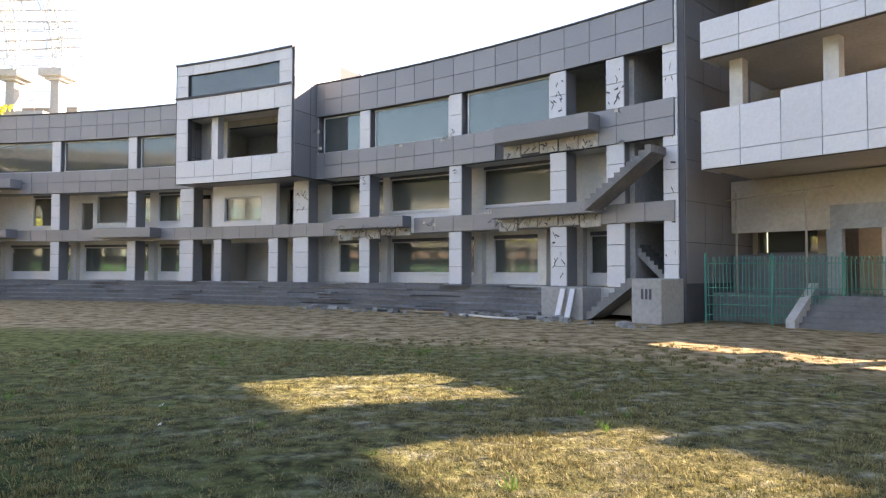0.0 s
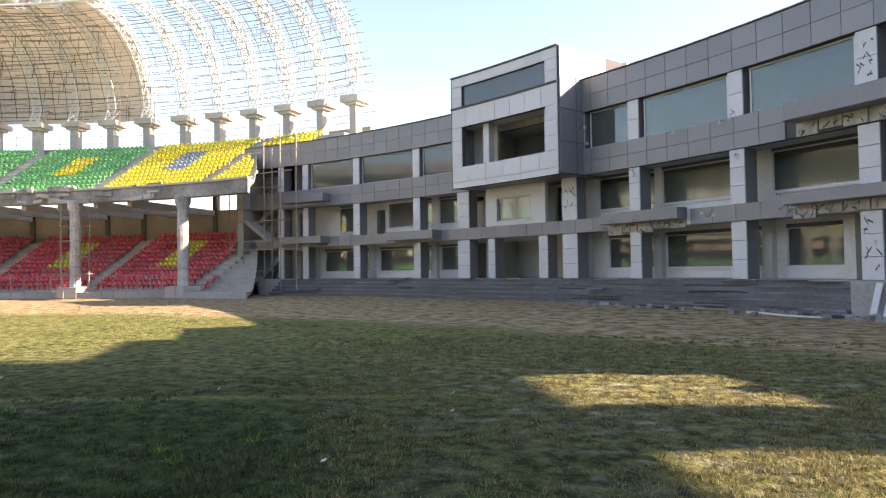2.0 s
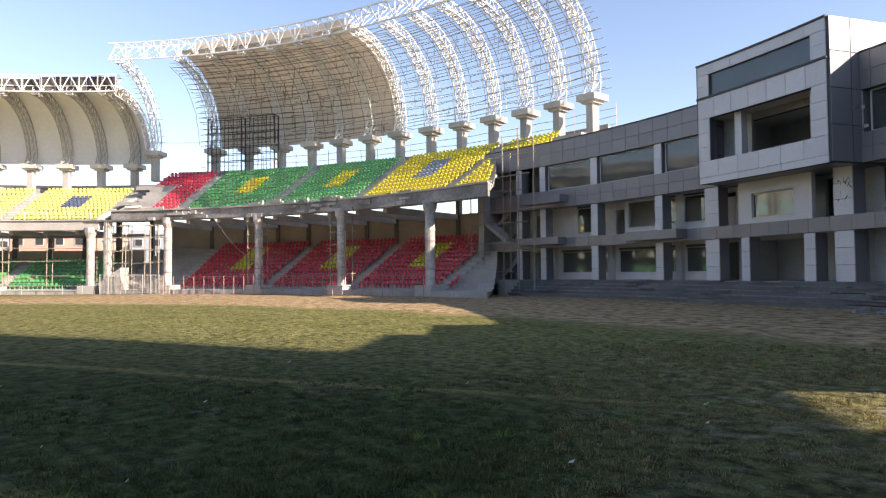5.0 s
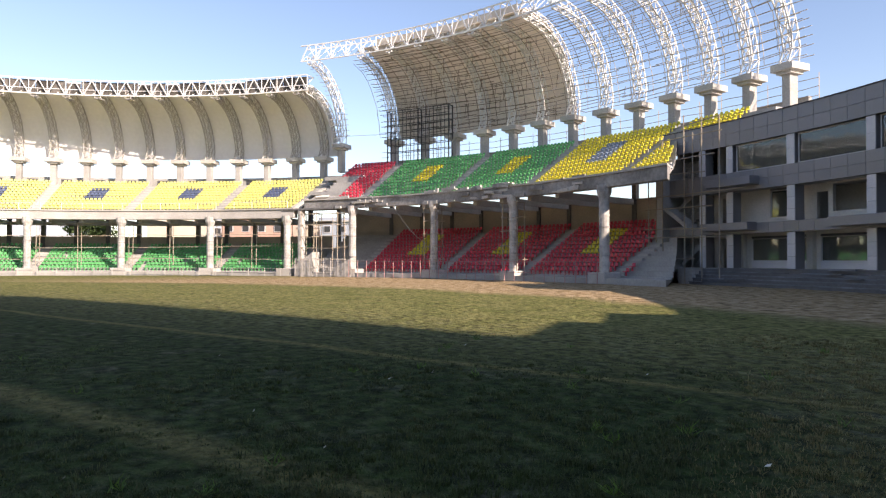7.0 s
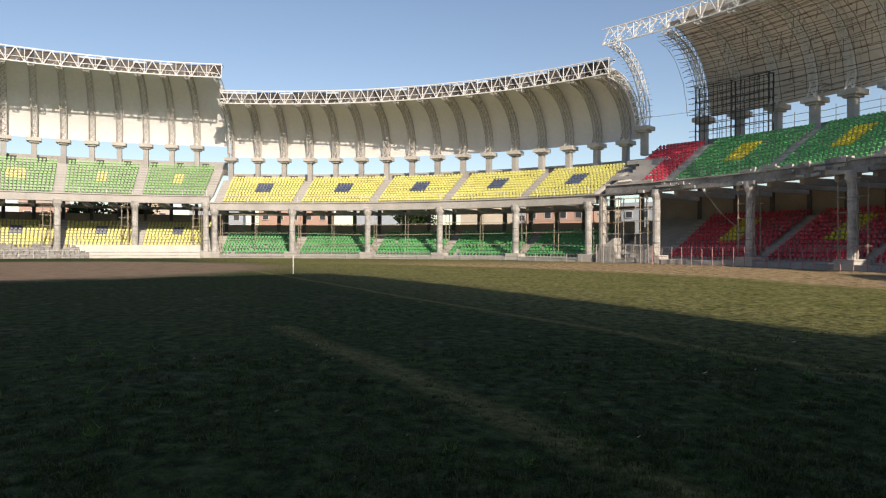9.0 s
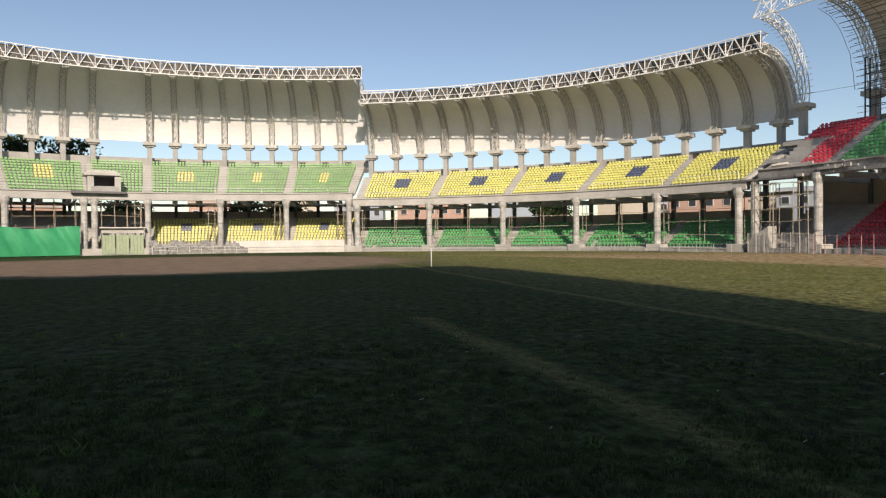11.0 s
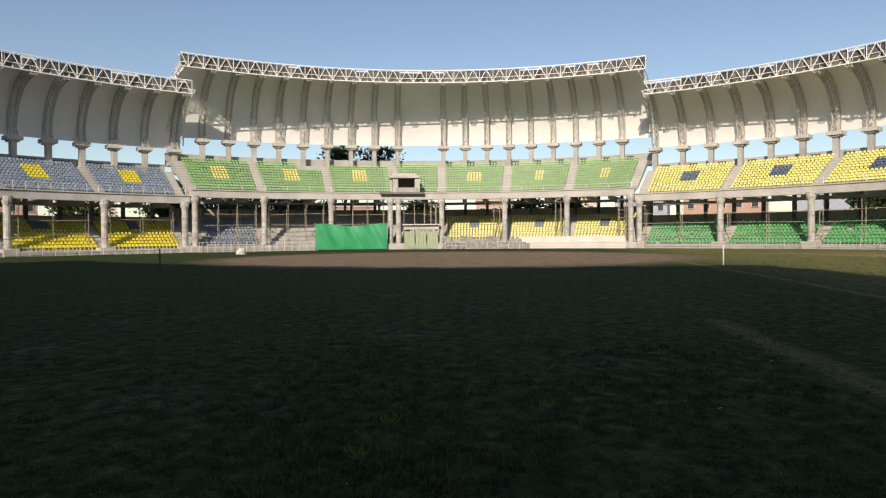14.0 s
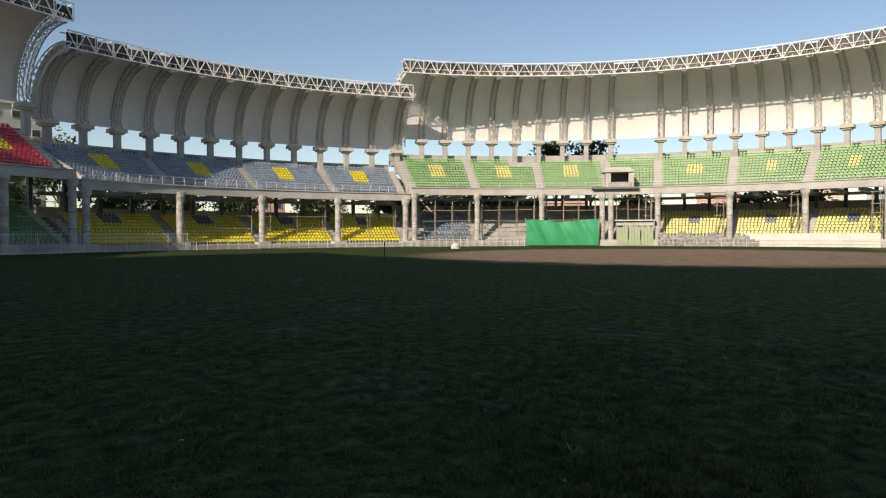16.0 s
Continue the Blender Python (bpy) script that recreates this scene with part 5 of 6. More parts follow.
part("guard_rope", Build().tube(pol(CS, 38.9, 75, 19.2), pol(CS, 33, 75, 19.0), 0.03, 3), STEEL_GREY, staging)
# lower staging behind the top row
for i in range(3):
    part("ledger", Build().line([pol(CS, -7 + 1.6 * q, 77.3, stand_a.top_z + 1.1 + 0.75 * i + random.uniform(-0.08, 0.08)) for q in range(27)], 0.035, 3), POLE, staging)
for q in range(24):
    part("standard", Build().tube(pol(CS, -7 + 1.75 * q, 77.3, stand_a.top_z + 0.5), pol(CS, -7 + 1.75 * q, 77.3, stand_a.top_z + 3.0), 0.035, 3), POLE, staging)

# steel frame for a screen, on the top terrace
frame_rack = thing("screen_frame", "black steel lattice frame standing on the top terrace", "steel frame", at=pol(CS, 28.9, 74.3, 15.0))
for r in (74.0, 74.9):
    for th in arange(25.3, 32.5, 9):
        main = abs(th - 25.3) < 0.1 or abs(th - 28.9) < 0.1 or abs(th - 32.5) < 0.1
        part("upright", Build().tube(pol(CS, th, r, stand_a.top_z - 0.1), pol(CS, th, r, 21.8), 0.09 if main else 0.045), STEEL_DARK, frame_rack)
    for z in (16.3, 17.2, 18.1, 19.0, 19.9, 20.8, 21.75):
        part("crossbar", Build().line([pol(CS, t, r, z) for t in arange(25.2, 32.6, 5)], 0.05), STEEL_DARK, frame_rack)
for th in (25.3, 28.9, 32.5):
    for z in (16.3, 18.1, 19.9, 21.75):
        part("tie", Build().tube(pol(CS, th, 74.0, z), pol(CS, th, 74.9, z), 0.045), STEEL_DARK, frame_rack)

cable = thing("hanging_cable", "slack cable hanging from the fascia to the seats", "cable")
part("cable", Build().line([pol(CS, 25.4 - 1.9 * q / 7, 62.6 + 3.4 * q / 7, 8.0 - 4.2 * q / 7 - 0.5 * math.sin(math.pi * q / 7)) for q in range(8)], 0.05), STEEL_GREY, cable)


# ---------------------------------------------------------------- rails and fences round the field
def front_fence(th0, th1, r, h, mat, label, gap=1.5, rails=(0.5, 1.0), bars=0, z=0.0):
    g = thing("front_fence" if z < 1 else "guard_rail", label, "fence" if z < 1 else "railing", "rails of the stands", at=pol(CS, (th0 + th1) / 2, r, z))
    n = max(2, int(radians(th1 - th0) * r / gap))
    for i in range(n + 1):
        th = th0 + (th1 - th0) * i / n
        part("post", Build().tube(pol(CS, th, r, z), pol(CS, th, r, z + h), 0.035, 4), mat, g)
    for k in rails:
        part("rail", Build().line([pol(CS, th0 + (th1 - th0) * i / n, r, z + h * k - 0.02) for i in range(n + 1)], 0.025, 4), mat, g)
    if bars:
        b = Build().tube((0, 0, 0.12), (0, 0, h - 0.05), 0.012, 3).data("bar", mat)
        m = int(radians(th1 - th0) * r / bars)
        for i in range(m):
            shared("bar", b, g, Matrix.Translation(pol(CS, th0 + (th1 - th0) * (i + 0.5) / m, r, z)))
    return g


PINK = material("faded_red_paint", (0.55, 0.3, 0.28), 0.6, spread=0.25, scale=2, bump=0)
front_fence(0.5, 30.5, 61.6, 1.9, PINK, "rusty pink rail fence before the red seats", 1.2, (0.45, 0.98))
front_fence(31.0, 37.5, 61.6, 2.2, STEEL_GREY, "grey mesh gate between two stands", 0.9, (0.1, 0.5, 0.98), 0.16)
front_fence(39.3, 91.0, 61.5, 1.0, STEEL_GREY, "low grey rail fence before the green seats", 2.2, (0.55, 0.98))
front_fence(92.0, 118.8, 61.3, 1.1, RAIL_WHITE, "thin pale rail fence at the foot of the stand", 1.6, (0.55, 0.98))
front_fence(138.2, 154.0, 61.3, 1.5, RAIL_WHITE, "thin white fence before the blue seats", 1.1, (0.5, 0.98))
front_fence(155.0, 186.0, 61.3, 1.1, RAIL_WHITE, "low white fence before the yellow seats", 1.4, (0.55, 0.98))
front_fence(186.2, 215.0, 60.4, 2.2, RAIL_WHITE, "tall white barred fence in the shade", 2.4, (0.06, 0.96), 0.22)
front_fence(155.2, 197.0, 63.1, 1.0, RAIL_WHITE, "white guard rail along the upper tier", 1.4, (0.5, 0.98), z=stand_d.beam + 1.2)
front_fence(39.4, 91.0, 63.1, 0.9, RAIL_WHITE, "white guard rail along the upper tier", 2.4, (0.98,), z=stand_b.beam + 1.2)
front_fence(92.0, 154.0, 63.1, 0.8, RAIL_WHITE, "white guard rail along the upper tier", 3.3, (0.98,), z=stand_c.beam + 1.2)

# ---------------------------------------------------------------- pole scaffolds under the tiers
def pole_scaffold(th0, th1, r, z1, label, posts=3, levels=4, base=0.9):
    g = thing("pole_scaffold", label, "scaffold", "pole scaffolds", at=pol(CS, (th0 + th1) / 2, r, 0))
    for i in range(posts):
        th = th0 + (th1 - th0) * i / max(1, posts - 1) + random.uniform(-0.1, 0.1)
        for dr in (0.0, 1.1):
            p = pol(CS, th, r + dr, base)
            part("standard", Build().tube(p, pol(CS, th + random.uniform(-0.08, 0.08), r + dr, z1 + random.uniform(-0.4, 0.3)), 0.05, 4), POLE, g)
    for k in range(levels):
        z = base + (z1 - base) * (k + 0.8) / levels
        part("ledger", Build().tube(pol(CS, th0 - 0.3, r, z + random.uniform(-0.15, 0.15)), pol(CS, th1 + 0.3, r, z + random.uniform(-0.15, 0.15)), 0.045, 4), POLE, g)
        part("putlog", Build().tube(pol(CS, th0, r - 0.3, z), pol(CS, th0, r + 1.5, z), 0.04, 4), POLE, g)
        part("putlog", Build().tube(pol(CS, th1, r - 0.3, z), pol(CS, th1, r + 1.5, z), 0.04, 4), POLE, g)


BAMBOO = "scaffold of rough poles lashed together under the upper tier"
for a0, a1 in ((39.8, 48.6), (49.6, 59.0), (60.3, 69.2), (70.5, 79.8), (81.1, 90.4)):
    pole_scaffold(a0, a1, 63.9, stand_b.beam - 0.2, BAMBOO, 3, 4)
for a in (92.1, 101.0, 110.0, 119.3):
    pole_scaffold(a + 0.85, a + 1.7, 63.6, 7.6, BAMBOO, 2, 5)
for a0, a1 in ((120.2, 124.9), (127.8, 134.6), (136.4, 144.0), (145.8, 153.2)):
    pole_scaffold(a0, a1, 63.9, stand_c.beam - 0.2, BAMBOO, 4, 4)
for a0, a1 in ((156.5, 164.0), (166.5, 174.0), (176.5, 185.0)):
    pole_scaffold(a0, a1, 64.2, stand_d.beam - 0.2, BAMBOO, 3, 3, 1.2)
for a0, a1 in ((31.6, 32.6), (33.2, 35.4), (35.8, 37.2), (20.0, 21.4), (10.2, 11.9)):
    pole_scaffold(a0, a1, 62.6, 7.8, BAMBOO, 2, 5, 0.95)
for a0, a1 in ((198.5, 204.0), (205.3, 213.5)):
    pole_scaffold(a0, a1, 64.0, 7.6, BAMBOO, 3, 4)

# junction of two stands: broken slabs and a white stub
gap = thing("broken_junction", "broken concrete slabs over the gangway between two stands", "rubble", at=pol(CS, 37.6, 63, 0))
part("slab", Build().arc(CS, 33.2, 39.6, 62.5, 64.2, 8.0, 8.2), CONCRETE_DARK, gap)
part("slab", Build().hexa([pol(CS, 37.8, 63, 8.2), pol(CS, 35.6, 63, 9.5), pol(CS, 35.6, 66, 9.9), pol(CS, 37.8, 66, 8.6), pol(CS, 37.9, 63, 8.35), pol(CS, 35.7, 63, 9.7), pol(CS, 35.7, 66, 10.1), pol(CS, 37.9, 66, 8.75)]), CONCRETE_PALE, gap)
part("slab", Build().arc(CS, 33.8, 38.5, 66.5, 70.5, 10.2, 10.6), CONCRETE, gap)
part("slab", Build().arc(CS, 33.8, 38.5, 70.5, 77.0, 12.5, 13.0), CONCRETE, gap)
part("column", Build().tube(pol(CS, 37.5, 63.0, 0), pol(CS, 37.5, 63.0, 8.0), 0.45, 12), COLUMN, gap)
part("stub_wall", Build().hexa([pol(CS, 37.6, 61.8, 0), pol(CS, 35.4, 61.8, 0), pol(CS, 35.4, 63.4, 0), pol(CS, 37.6, 63.4, 0),
                                pol(CS, 37.6, 61.8, 1.3), pol(CS, 35.4, 61.8, 2.9), pol(CS, 35.4, 63.4, 2.9), pol(CS, 37.6, 63.4, 1.3)]), COLUMN, gap)
part("stub_wall", Build().hexa([pol(CS, 32.6, 61.8, 0), pol(CS, 30.4, 61.8, 0), pol(CS, 30.4, 62.6, 0), pol(CS, 32.6, 62.6, 0),
                                pol(CS, 32.6, 61.8, 0.9), pol(CS, 30.4, 61.8, 2.2), pol(CS, 30.4, 62.6, 2.2), pol(CS, 32.6, 62.6, 0.9)]), COLUMN, gap)

# ---------------------------------------------------------------- stand C: gate bay, cabin, tarpaulin, rubble front
cabin = thing("press_cabin", "half-built concrete cabin on columns before the upper tier", "cabin", at=pol(CS, 124.5, 63, 9))
part("floor", Build().arc(CS, 121.9, 128.4, 61.8, 65.0, 8.9, 9.2), CONCRETE_DARK, cabin)
part("roof", Build().arc(CS, 122.6, 126.9, 61.9, 66.0, 11.5, 11.85), CONCRETE_PALE, cabin)
part("parapet", Build().arc(CS, 123.0, 126.6, 62.6, 65.5, 11.85, 12.3), CONCRETE_PALE, cabin)
for th in (122.9, 126.1):
    part("pier", Build().block(CS, th, 0.8, 62.2, 65.0, 9.2, 11.5), CONCRETE_PALE, cabin)
part("rear_wall", Build().arc(CS, 122.9, 126.1, 64.8, 65.0, 9.2, 11.5), CONCRETE_DARK, cabin)
part("counter", Build().arc(CS, 122.9, 126.1, 62.0, 62.3, 9.2, 9.9), CONCRETE, cabin)
gate = thing("field_gate", "pale green steel gate under a concrete lintel", "gate", at=pol(CS, 122.2, 62, 0))
part("lintel", Build().arc(CS, 119.8, 125.0, 61.7, 63.0, 3.2, 3.9), CONCRETE_PALE, gate)
part("canopy", Build().arc(CS, 119.6, 125.2, 61.2, 63.4, 3.9, 4.05), PLASTER, gate)
GATE_GREEN = material("pale_green_paint", (0.38, 0.45, 0.3), 0.6, spread=0.2, scale=2, bump=0.05)
for t0, t1 in ((119.9, 121.5), (121.7, 123.2), (123.4, 124.9)):
    lf = part("leaf", Build().arc(CS, t0, t1, 61.9, 61.96, 0.15, 2.9), GATE_GREEN, gate)
    for k in range(5):
        th = t0 + (t1 - t0) * k / 4
        part("stile", Build().tube(pol(CS, th, 61.86, 0.1), pol(CS, th, 61.86, 3.0), 0.035), GATE_GREEN, lf)
tarp = thing("tarpaulin", "green tarpaulin sheet hung across a lower bay", "tarpaulin", at=pol(CS, 132.6, 61.4, 0))
b = Build()
NW, NH = 60, 16
for j in range(NH + 1):
    for i in range(NW + 1):
        u, w = i / NW, j / NH
        sag = -0.28 * math.sin(math.pi * u) * w + 0.12 * math.sin(9 * u) * w
        r = 61.45 + 0.13 * math.sin(23 * u + 3 * w) * (0.4 + w) + 0.07 * math.sin(41 * u + 9 * w) - 0.12 * math.sin(math.pi * w)
        b.v.append(tuple(pol(CS, 137.9 - 10.4 * u, r, 0.12 + 4.05 * w + sag)))
for j in range(NH):
    for i in range(NW):
        q = j * (NW + 1) + i
        b.f.append((q, q + 1, q + NW + 2, q + NW + 1))
sheet = part("sheet", b, TARP, tarp, smooth=True)
for th in (127.4, 131.0, 134.5, 138.0):
    part("pole", Build().tube(pol(CS, th, 61.6, 0), pol(CS, th, 61.6, 4.4), 0.05), POLE, tarp)
rub = thing("rubble_wall", "rough stone wall with rubble at the stand's foot", "wall", at=pol(CS, 112, 61.7, 0))
RUBBLE = [Build().hexa([(-w, -0.2, 0), (w, -0.2, 0), (w, 0.2, 0), (-w, 0.2, 0), (-w * 0.85, -0.17, h), (w * 0.9, -0.18, h * 0.9), (w * 0.9, 0.2, h), (-w * 0.9, 0.2, h)]).data("stone", STONE_PALE, 0.02)
          for STONE_PALE in [material("rubble_stone", (0.36, 0.35, 0.33), 0.9, spread=0.4, scale=1.5, fine=8, bump=0.4, per_object=0.25)] for w, h in ((0.3, 0.26), (0.24, 0.3), (0.36, 0.28))]
for k in range(8):
    th = 106.5
    while th < 119.2:
        hmax = 1.2 + 1.1 * min(1, (th - 106) / 6)
        if 0.26 * k < hmax * (0.75 + 0.25 * math.sin(th * 1.7)):
            shared("stone", RUBBLE[random.randrange(3)], rub, Matrix.Translation(pol(CS, th, 61.5 + 0.03 * k + random.uniform(-0.05, 0.05), 0.26 * k)) @ pose(0, 0, 0, random.uniform(-3, 3), random.uniform(-3, 3), th + random.uniform(-6, 6)))
        th += random.uniform(0.5, 0.62)
part("pale_dado", Build().arc(CS, 92.6, 108.5, 61.72, 61.98, 0, 1.9), PLASTER, rub)

# ---------------------------------------------------------------- things on the field
for x, y, h, m, lab in ((-45.6, -5.1, 1.25, RAIL_WHITE, "slim white marker post standing in the grass"), (-28.3, -36.7, 1.35, STEEL_DARK, "slim dark marker post standing in the grass")):
    g = thing("marker_post", lab, "post", at=(x, y, 0))
    part("shaft", Build().tube((x, y, 0), (x, y, h), 0.045, 6), m, g)
    part("cap", Build().tube((x, y, h), (x, y, h + 0.06), 0.06, 6), m, g)
sack = thing("white_sack", "crumpled white sack lying on the earth", "sack", at=(-59.5, -62.1, 0))
b = Build()
for j in range(7):
    for i in range(12):
        a, e = 2 * math.pi * i / 12, -0.3 + 1.8 * j / 6
        q = 1 + 0.25 * noise.noise(Vector((math.cos(a) * 2, math.sin(a) * 2, e * 2)))
        b.v.append((-59.5 + 0.75 * q * math.cos(a) * math.cos(e), -62.1 + 0.5 * q * math.sin(a) * math.cos(e), max(0, 0.2 + 0.6 * q * math.sin(e))))
b.f = [(j * 12 + i, j * 12 + (i + 1) % 12, (j + 1) * 12 + (i + 1) % 12, (j + 1) * 12 + i) for j in range(6) for i in range(12)] + [tuple(72 + i for i in range(12))]
part("sack", b, PLASTER, sack, smooth=True)

# rubble, pipes and timber at the foot of the steps
for _ in range(70):
    th, r = random.uniform(-30, -47), random.uniform(66.8, 68.6)
    s = random.uniform(0.07, 0.26)
    q = tagged(shared("broken_stone", RUBBLE[random.randrange(3)], None, Matrix.Translation(pol(CB, th, r, -0.02)) @ pose(0, 0, 0, random.uniform(-15, 15), random.uniform(-15, 15), random.uniform(0, 360)) @ Matrix.Diagonal((s * 3, s * 3, s * 3, 1))),
               "broken grey stone lying at the foot of the steps", "stone", "rubble by the steps")
for t0, t1, r0, r1, m, lab in ((-36.0, -38.3, 67.6, 67.9, WOOD, "weathered timber lying by the steps"), (-39.5, -42.5, 67.2, 66.6, PLASTER, "pale pipe lying on the earth"),
                               (-34.0, -36.2, 68.0, 67.4, STEEL_DARK, "black hose lying on the earth"), (-41.0, -43.0, 68.2, 67.8, STEEL_DARK, "black hose lying on the earth")):
    g = thing("loose_pipe" if m != WOOD else "loose_timber", lab, "debris", "debris by the steps")
    part("length", Build().line([pol(CB, t0 + (t1 - t0) * q / 6, r0 + (r1 - r0) * q / 6 + 0.15 * math.sin(q * 1.3), 0.09) for q in range(7)], 0.05, 5), m, g)

# scaffold at the pavilion's far end
g = thing("end_scaffold", "rough pole scaffold round the pavilion's end stair", "scaffold", at=pol(CB, -3, 69, 0))
for th, r, z1 in ((-1.3, 68.9, 11.9), (-2.6, 68.9, 12.4), (-4.6, 68.9, 14.2), (-6.0, 69.0, 14.6), (-7.4, 69.1, 13.6), (-1.3, 69.8, 11.6), (-4.6, 69.8, 12.8)):
    part("standard", Build().tube(pol(CB, th, r, 0), pol(CB, th + random.uniform(-0.1, 0.1), r, z1), 0.055, 5), POLE, g)
for z, t0, t1 in ((2.0, -1.0, -5.5), (3.9, -1.0, -8.0), (4.6, -0.8, -6.5), (6.3, -1.0, -7.0), (7.6, -1.0, -9.5), (9.3, -1.0, -6.4), (10.6, -1.0, -7.2), (12.3, -2.2, -7.8), (13.4, -4.0, -7.6)):
    part("ledger", Build().tube(pol(CB, t0, 68.9, z + random.uniform(-0.15, 0.15)), pol(CB, t1, 68.9, z + random.uniform(-0.15, 0.15)), 0.05, 5), POLE, g)


# ---------------------------------------------------------------- beyond the ring
def house(th, r, w, d, h, mat, label):
    g = thing("house", label, "house", "houses beyond the stands", at=pol(CS, th, r, 0))
    wall = part("wall", Build().block(CS, th, w, r, r + d, 0, h), mat, g)
    part("roof", Build().block(CS, th, w + 0.6, r - 0.3, r + d + 0.3, h, h + 0.3), CONCRETE_PALE, g)
    part("parapet", Build().block(CS, th, w + 0.2, r - 0.1, r + 0.1, h + 0.3, h + 0.9), mat, g)
    n = max(2, int(w / 3))
    for k in range(int(h / 3.2)):
        for i in range(n):
            a = th + math.degrees((i + 0.5 - n / 2) * (w / n) / r)
            wn_ = part("window", Build().block(CS, a, 1.5, r - 0.06, r + 0.04, 1.2 + 3.2 * k, 2.6 + 3.2 * k), PANEL_WHITE, g)
            part("pane", Build().block(CS, a, 1.25, r - 0.08, r - 0.05, 1.3 + 3.2 * k, 2.5 + 3.2 * k), STEEL_DARK, wn_)


house(38, 112, 14, 9, 11.0, HOUSE_PINK, "pink rendered house beyond the stand")
house(48, 116, 13, 9, 9.8, HOUSE_BLUE, "pale blue rendered house beyond the stand")
house(57.5, 112, 13, 9, 10.2, HOUSE_PINK, "pink rendered house with white windows beyond the stand")
house(66, 118, 12, 9, 9.6, HOUSE_CREAM, "cream rendered house beyond the stand")
house(87.5, 114, 16, 9, 12.0, HOUSE_PINK, "large pink rendered house beyond the stand")
house(104, 116, 12, 9, 11.0, HOUSE_CREAM, "cream rendered house beyond the stand")
house(113, 118, 9, 9, 10.6, HOUSE_PINK, "pink rendered house beyond the stand")
house(43.2, 120, 9, 9, 9.4, HOUSE_CREAM, "cream rendered house beyond the stand")
house(53, 124, 10, 9, 9.0, HOUSE_CREAM, "low cream rendered house beyond the stand")
house(61.8, 124, 8, 9, 10.4, HOUSE_BLUE, "pale blue rendered house beyond the stand")
house(78, 120, 13, 9, 9.4, HOUSE_BLUE, "pale blue rendered house with a flat roof beyond the stand")
house(96.5, 122, 12, 9, 10.0, HOUSE_BLUE, "pale blue rendered house beyond the stand")
house(131.5, 112, 16, 9, 9.0, HOUSE_PINK, "long pink rendered house beyond the stand")
house(157.5, 116, 9, 9, 9.2, HOUSE_CREAM, "cream rendered house beyond the stand")
house(174, 120, 12, 9, 9.0, HOUSE_BLUE, "pale blue rendered house beyond the stand")
house(165, 118, 12, 9, 9.8, HOUSE_PINK, "pink rendered house beyond the stand")
house(188, 122, 16, 9, 26.0, HOUSE_CREAM, "tall cream rendered house beyond the stand")


def tree(th, r, h, spread, label):
    base = pol(CS, th, r, 0)
    g = thing("tree", label, "tree", "trees beyond the stands", at=base)
    b = Build()
    b.tube(base, base + Vector((0.2, 0.1, h * 0.5)), 0.38, 8, 0.22)
    tips = []
    for i in range(9):
        a = 2 * math.pi * i / 9 + random.uniform(-0.3, 0.3)
        p = base + Vector((0.2, 0.1, h * random.uniform(0.35, 0.5)))
        q = p + Vector((math.cos(a) * spread * random.uniform(0.4, 0.9), math.sin(a) * spread * random.uniform(0.4, 0.9), h * random.uniform(0.2, 0.45)))
        b.tube(p, q, 0.14, 5, 0.05)
        tips.append(q)
    part("trunk", b, BARK, g)
    c = Build()
    for q in tips + [base + Vector((0, 0, h * 0.92))]:
        for _ in range(380):
            v = Vector((random.gauss(0, 1), random.gauss(0, 1), random.gauss(0, 0.75))) * (spread * 0.27)
            p = q + v
            if noise.noise(p * 0.55) < -0.12:
                continue
            s = random.uniform(0.2, 0.42)
            u = Vector((random.uniform(-1, 1), random.uniform(-1, 1), random.uniform(-0.6, 0.6))).normalized() * s
            w = u.cross(Vector((random.uniform(-1, 1), random.uniform(-1, 1), random.uniform(-1, 1)))).normalized() * (s * 0.6)
            k = len(c.v)
            c.v += [tuple(p - u), tuple(p + w), tuple(p + u), tuple(p - w)]
            c.f.append((k, k + 1, k + 2, k + 3))
    me = bpy.data.meshes.new("crown")
    me.from_pydata(c.v, [], c.f)
    me.materials.append(LEAF)
    crown = new("crown", me)
    crown.parent, crown.matrix_parent_inverse = g, Matrix.Translation(-base)


for th, r, h, sp in ((127.5, 86, 20.5, 4.2), (131.8, 88, 21.0, 4.0), (103.5, 92, 9.6, 4.0), (108.5, 95, 10.0, 4.0), (72.5, 104, 9.5, 3.6), (140.0, 92, 10.5, 4.5), (148.0, 94, 10.0, 4.5), (176.0, 100, 11.0, 4.2), (152.5, 92, 9.5, 4.2), (160.5, 98, 9.5, 4.0), (170.0, 98, 9.0, 3.8), (182.0, 98, 10.0, 4.4), (135.5, 94, 9.5, 4.0), (144.0, 96, 9.8, 4.4), (121.5, 96, 9.0, 3.6), (187.5, 96, 17.5, 4.6), (193.5, 94, 10.5, 4.5)):
    tree(th, r, h, sp, "broad dark green tree beyond the stand")

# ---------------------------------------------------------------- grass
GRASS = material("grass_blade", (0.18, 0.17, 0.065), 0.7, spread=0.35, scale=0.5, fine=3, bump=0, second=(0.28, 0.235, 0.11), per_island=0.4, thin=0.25)


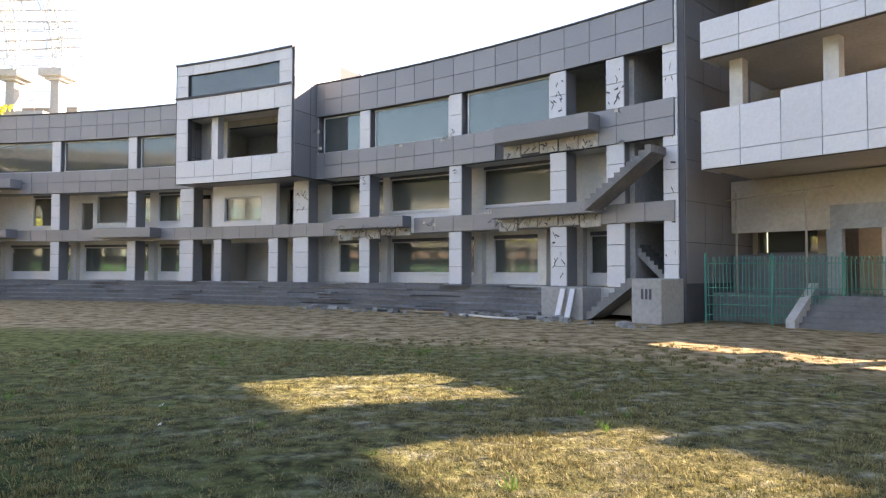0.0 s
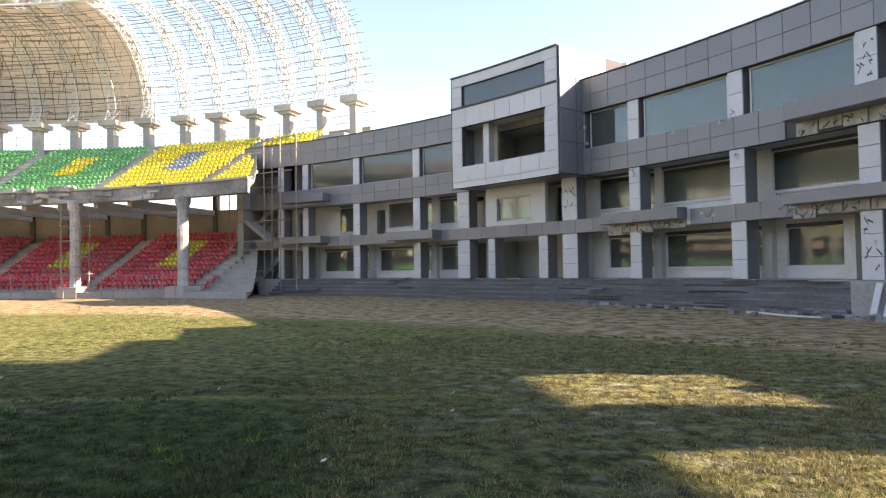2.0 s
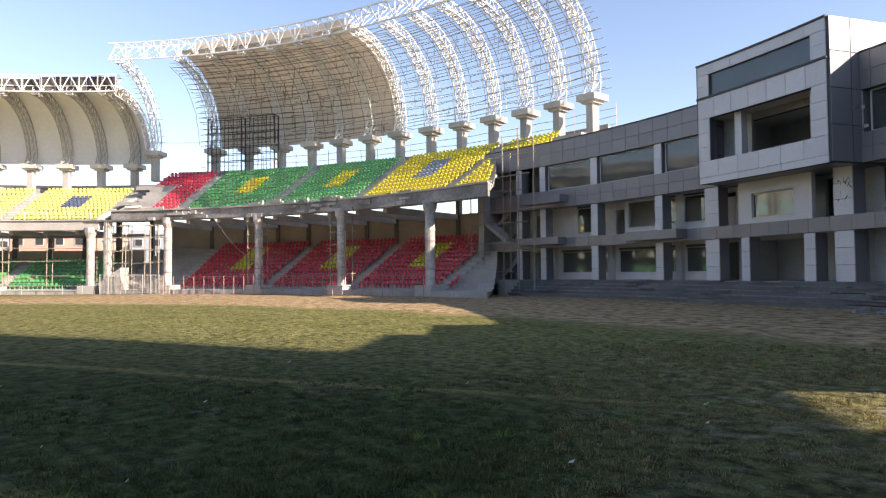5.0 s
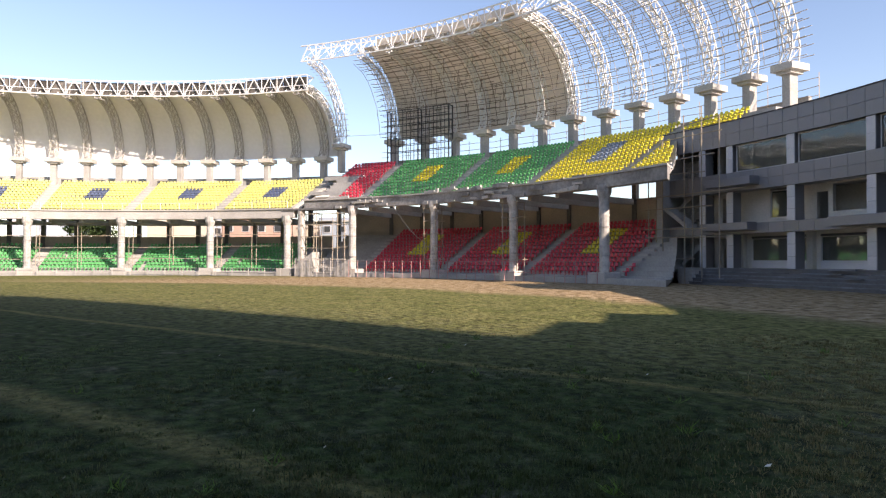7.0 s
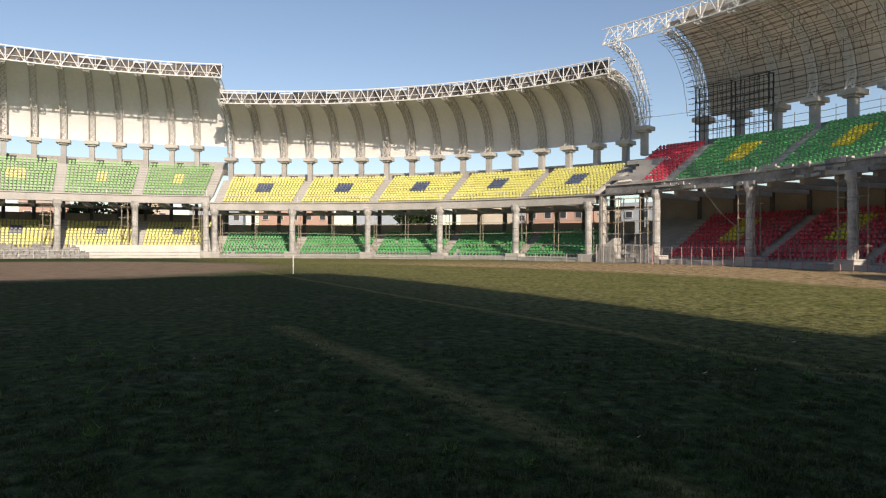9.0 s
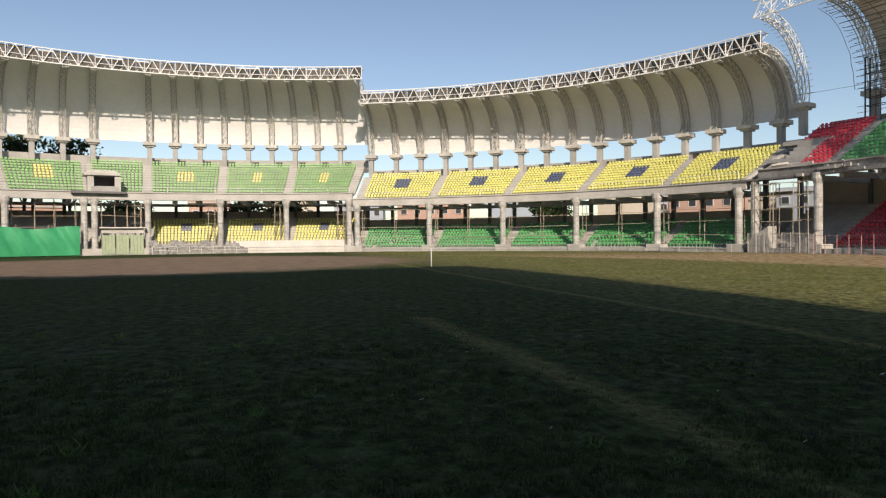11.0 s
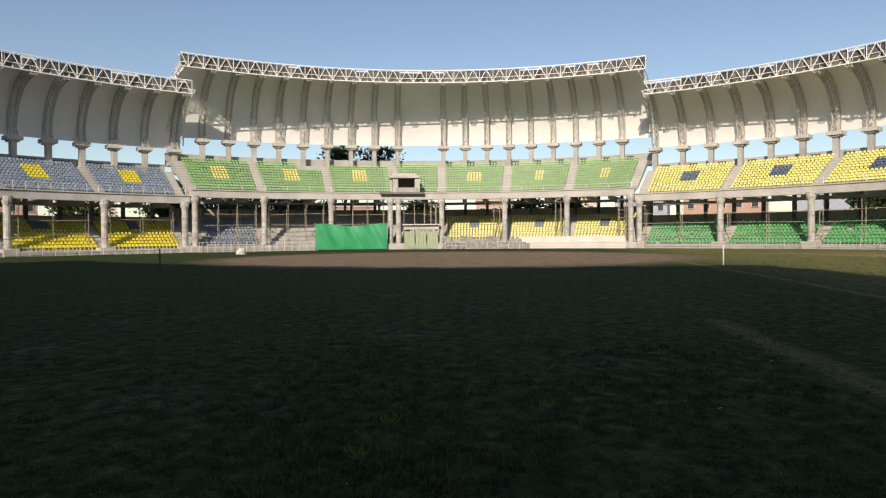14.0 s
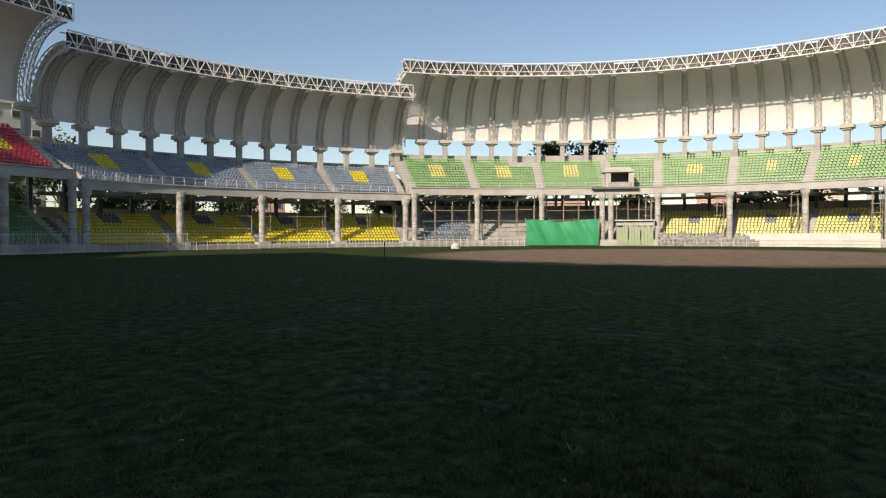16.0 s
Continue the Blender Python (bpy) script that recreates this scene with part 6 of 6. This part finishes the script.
def grass(n, label, a0, a1, mat, near, far, h0, h1, clump):
    v, f = [], []
    placed = 0
    while placed < n:
        d = near * (far / near) ** random.random()
        a = radians(random.uniform(a0, a1) + random.gauss(0, 4))
        x, y = -d * math.sin(a), d * math.cos(a)
        if noise.noise(Vector((x * clump, y * clump, 7))) < -0.45 or math.hypot(x - CS.x, y - CS.y) > 54.5:
            continue
        h = random.uniform(h0, h1) * (1 + 0.9 * noise.noise(Vector((x * 1.6, y * 1.6, 1))))
        t = random.uniform(0, 6.283)
        w = 0.002 + 0.0005 * d
        lx, ly = random.gauss(0, 1.3) * h, random.gauss(0, 1.3) * h
        i = len(v)
        cx, cy = math.cos(t) * w, math.sin(t) * w
        v += [(x - cx, y - cy, -0.02), (x + cx, y + cy, -0.02), (x + lx * 0.45 + cx * 0.6, y + ly * 0.45 + cy * 0.6, h * 0.6), (x + lx * 0.45 - cx * 0.6, y + ly * 0.45 - cy * 0.6, h * 0.6), (x + lx, y + ly, h)]
        f += [(i, i + 1, i + 2, i + 3), (i + 3, i + 2, i + 4)]
        placed += 1
    me = bpy.data.meshes.new("grass")
    me.from_pydata(v, [], f)
    me.materials.append(mat)
    tagged(new("grass", me), label, "grass", kind="stuff")


# darker blade colour that carries the shade on this side of the field
GRASS_SHADED = material("shaded_grass_blade", (0.06, 0.095, 0.027), 0.7, spread=0.35, scale=0.5, fine=3, bump=0, second=(0.1, 0.11, 0.045), per_island=0.4, thin=0.25)
grass(60000, "short dry turf growing in thin tufts", -42, 32, GRASS, 3.6, 20.0, 0.008, 0.035, 2.4)
grass(70000, "short green turf growing in thin tufts", 32, 176, GRASS_SHADED, 3.6, 18.0, 0.008, 0.03, 2.4)


def tufts(n, label, a0, a1, mat, near, far):
    """Thick low tufts, each a handful of arched blades, closer together where the turf is strong."""
    v, f = [], []
    placed = 0
    while placed < n:
        d = near * (far / near) ** random.random()
        a = radians(random.uniform(a0, a1))
        x0, y0 = -d * math.sin(a), d * math.cos(a)
        if noise.noise(Vector((x0 * 0.9, y0 * 0.9, 11))) < random.uniform(-0.5, 0.25):
            continue
        placed += 1
        size = random.uniform(0.05, 0.13)
        tall = random.uniform(0.025, 0.06)
        w = 0.0025 + 0.00045 * d
        for _ in range(20):
            t, q = random.uniform(0, 6.283), size * math.sqrt(random.random())
            x, y = x0 + q * math.cos(t), y0 + q * math.sin(t)
            h = tall * random.uniform(0.5, 1.15)
            lx, ly = math.cos(t) * h * random.uniform(0.2, 1.4), math.sin(t) * h * random.uniform(0.2, 1.4)
            cx, cy = -math.sin(t) * w, math.cos(t) * w
            i = len(v)
            v += [(x - cx, y - cy, -0.02), (x + cx, y + cy, -0.02), (x + lx * 0.4 + cx * 0.7, y + ly * 0.4 + cy * 0.7, h * 0.75),
                  (x + lx * 0.4 - cx * 0.7, y + ly * 0.4 - cy * 0.7, h * 0.75), (x + lx, y + ly, h)]
            f += [(i, i + 1, i + 2, i + 3), (i + 3, i + 2, i + 4)]
    me = bpy.data.meshes.new("grass")
    me.from_pydata(v, [], f)
    me.materials.append(mat)
    tagged(new("grass", me), label, "grass", kind="stuff")


tufts(4200, "low dry tufts of straw-coloured grass", -40, 34, GRASS, 4.0, 20.0)
tufts(4200, "low dark green tufts of grass", 34, 174, GRASS_SHADED, 4.0, 13.0)
TUFT = material("weed_blade", (0.12, 0.24, 0.03), 0.6, spread=0.3, scale=2, bump=0, per_island=0.3, thin=0.25)
for k in range(70):
    a, d = radians(random.uniform(-36, 160)), random.uniform(5.0, 17.0)
    x, y = -d * math.sin(a), d * math.cos(a)
    b = Build()
    b.v.append((x, y, 0.0))
    for _ in range(random.randint(7, 16)):
        h, t, w = random.uniform(0.06, 0.19), random.uniform(0, 6.283), 0.008
        px, py = x + random.gauss(0, 0.06), y + random.gauss(0, 0.06)
        lx, ly = random.gauss(0, 0.5) * h, random.gauss(0, 0.5) * h
        i = len(b.v)
        b.v += [(px - w * math.cos(t), py - w * math.sin(t), h * 0.4), (px + w * math.cos(t), py + w * math.sin(t), h * 0.4), (px + lx, py + ly, h)]
        b.f += [(0, i + 1, i), (i, i + 1, i + 2)]
    me = bpy.data.meshes.new("weed_tuft")
    me.from_pydata(b.v, [], b.f)
    me.materials.append(TUFT)
    tagged(new("weed_tuft", me), "bright green weed tuft in the worn turf", "weed", "weeds in the turf")
for k in range(26):
    a, d = radians(random.uniform(20, 160)), random.uniform(5.5, 16.0)
    x, y = -d * math.sin(a), d * math.cos(a)
    s = random.uniform(0.012, 0.03)
    tagged(part("paper_scrap", Build().hexa([(x - s, y - s, 0.02), (x + s, y - s * 0.6, 0.03), (x + s * 0.8, y + s, 0.05), (x - s, y + s * 0.7, 0.03),
                                           (x - s, y - s, 0.026), (x + s, y - s * 0.6, 0.036), (x + s * 0.8, y + s, 0.056), (x - s, y + s * 0.7, 0.036)]), PLASTER),
           "small pale scrap of litter in the grass", "litter", "litter in the grass")
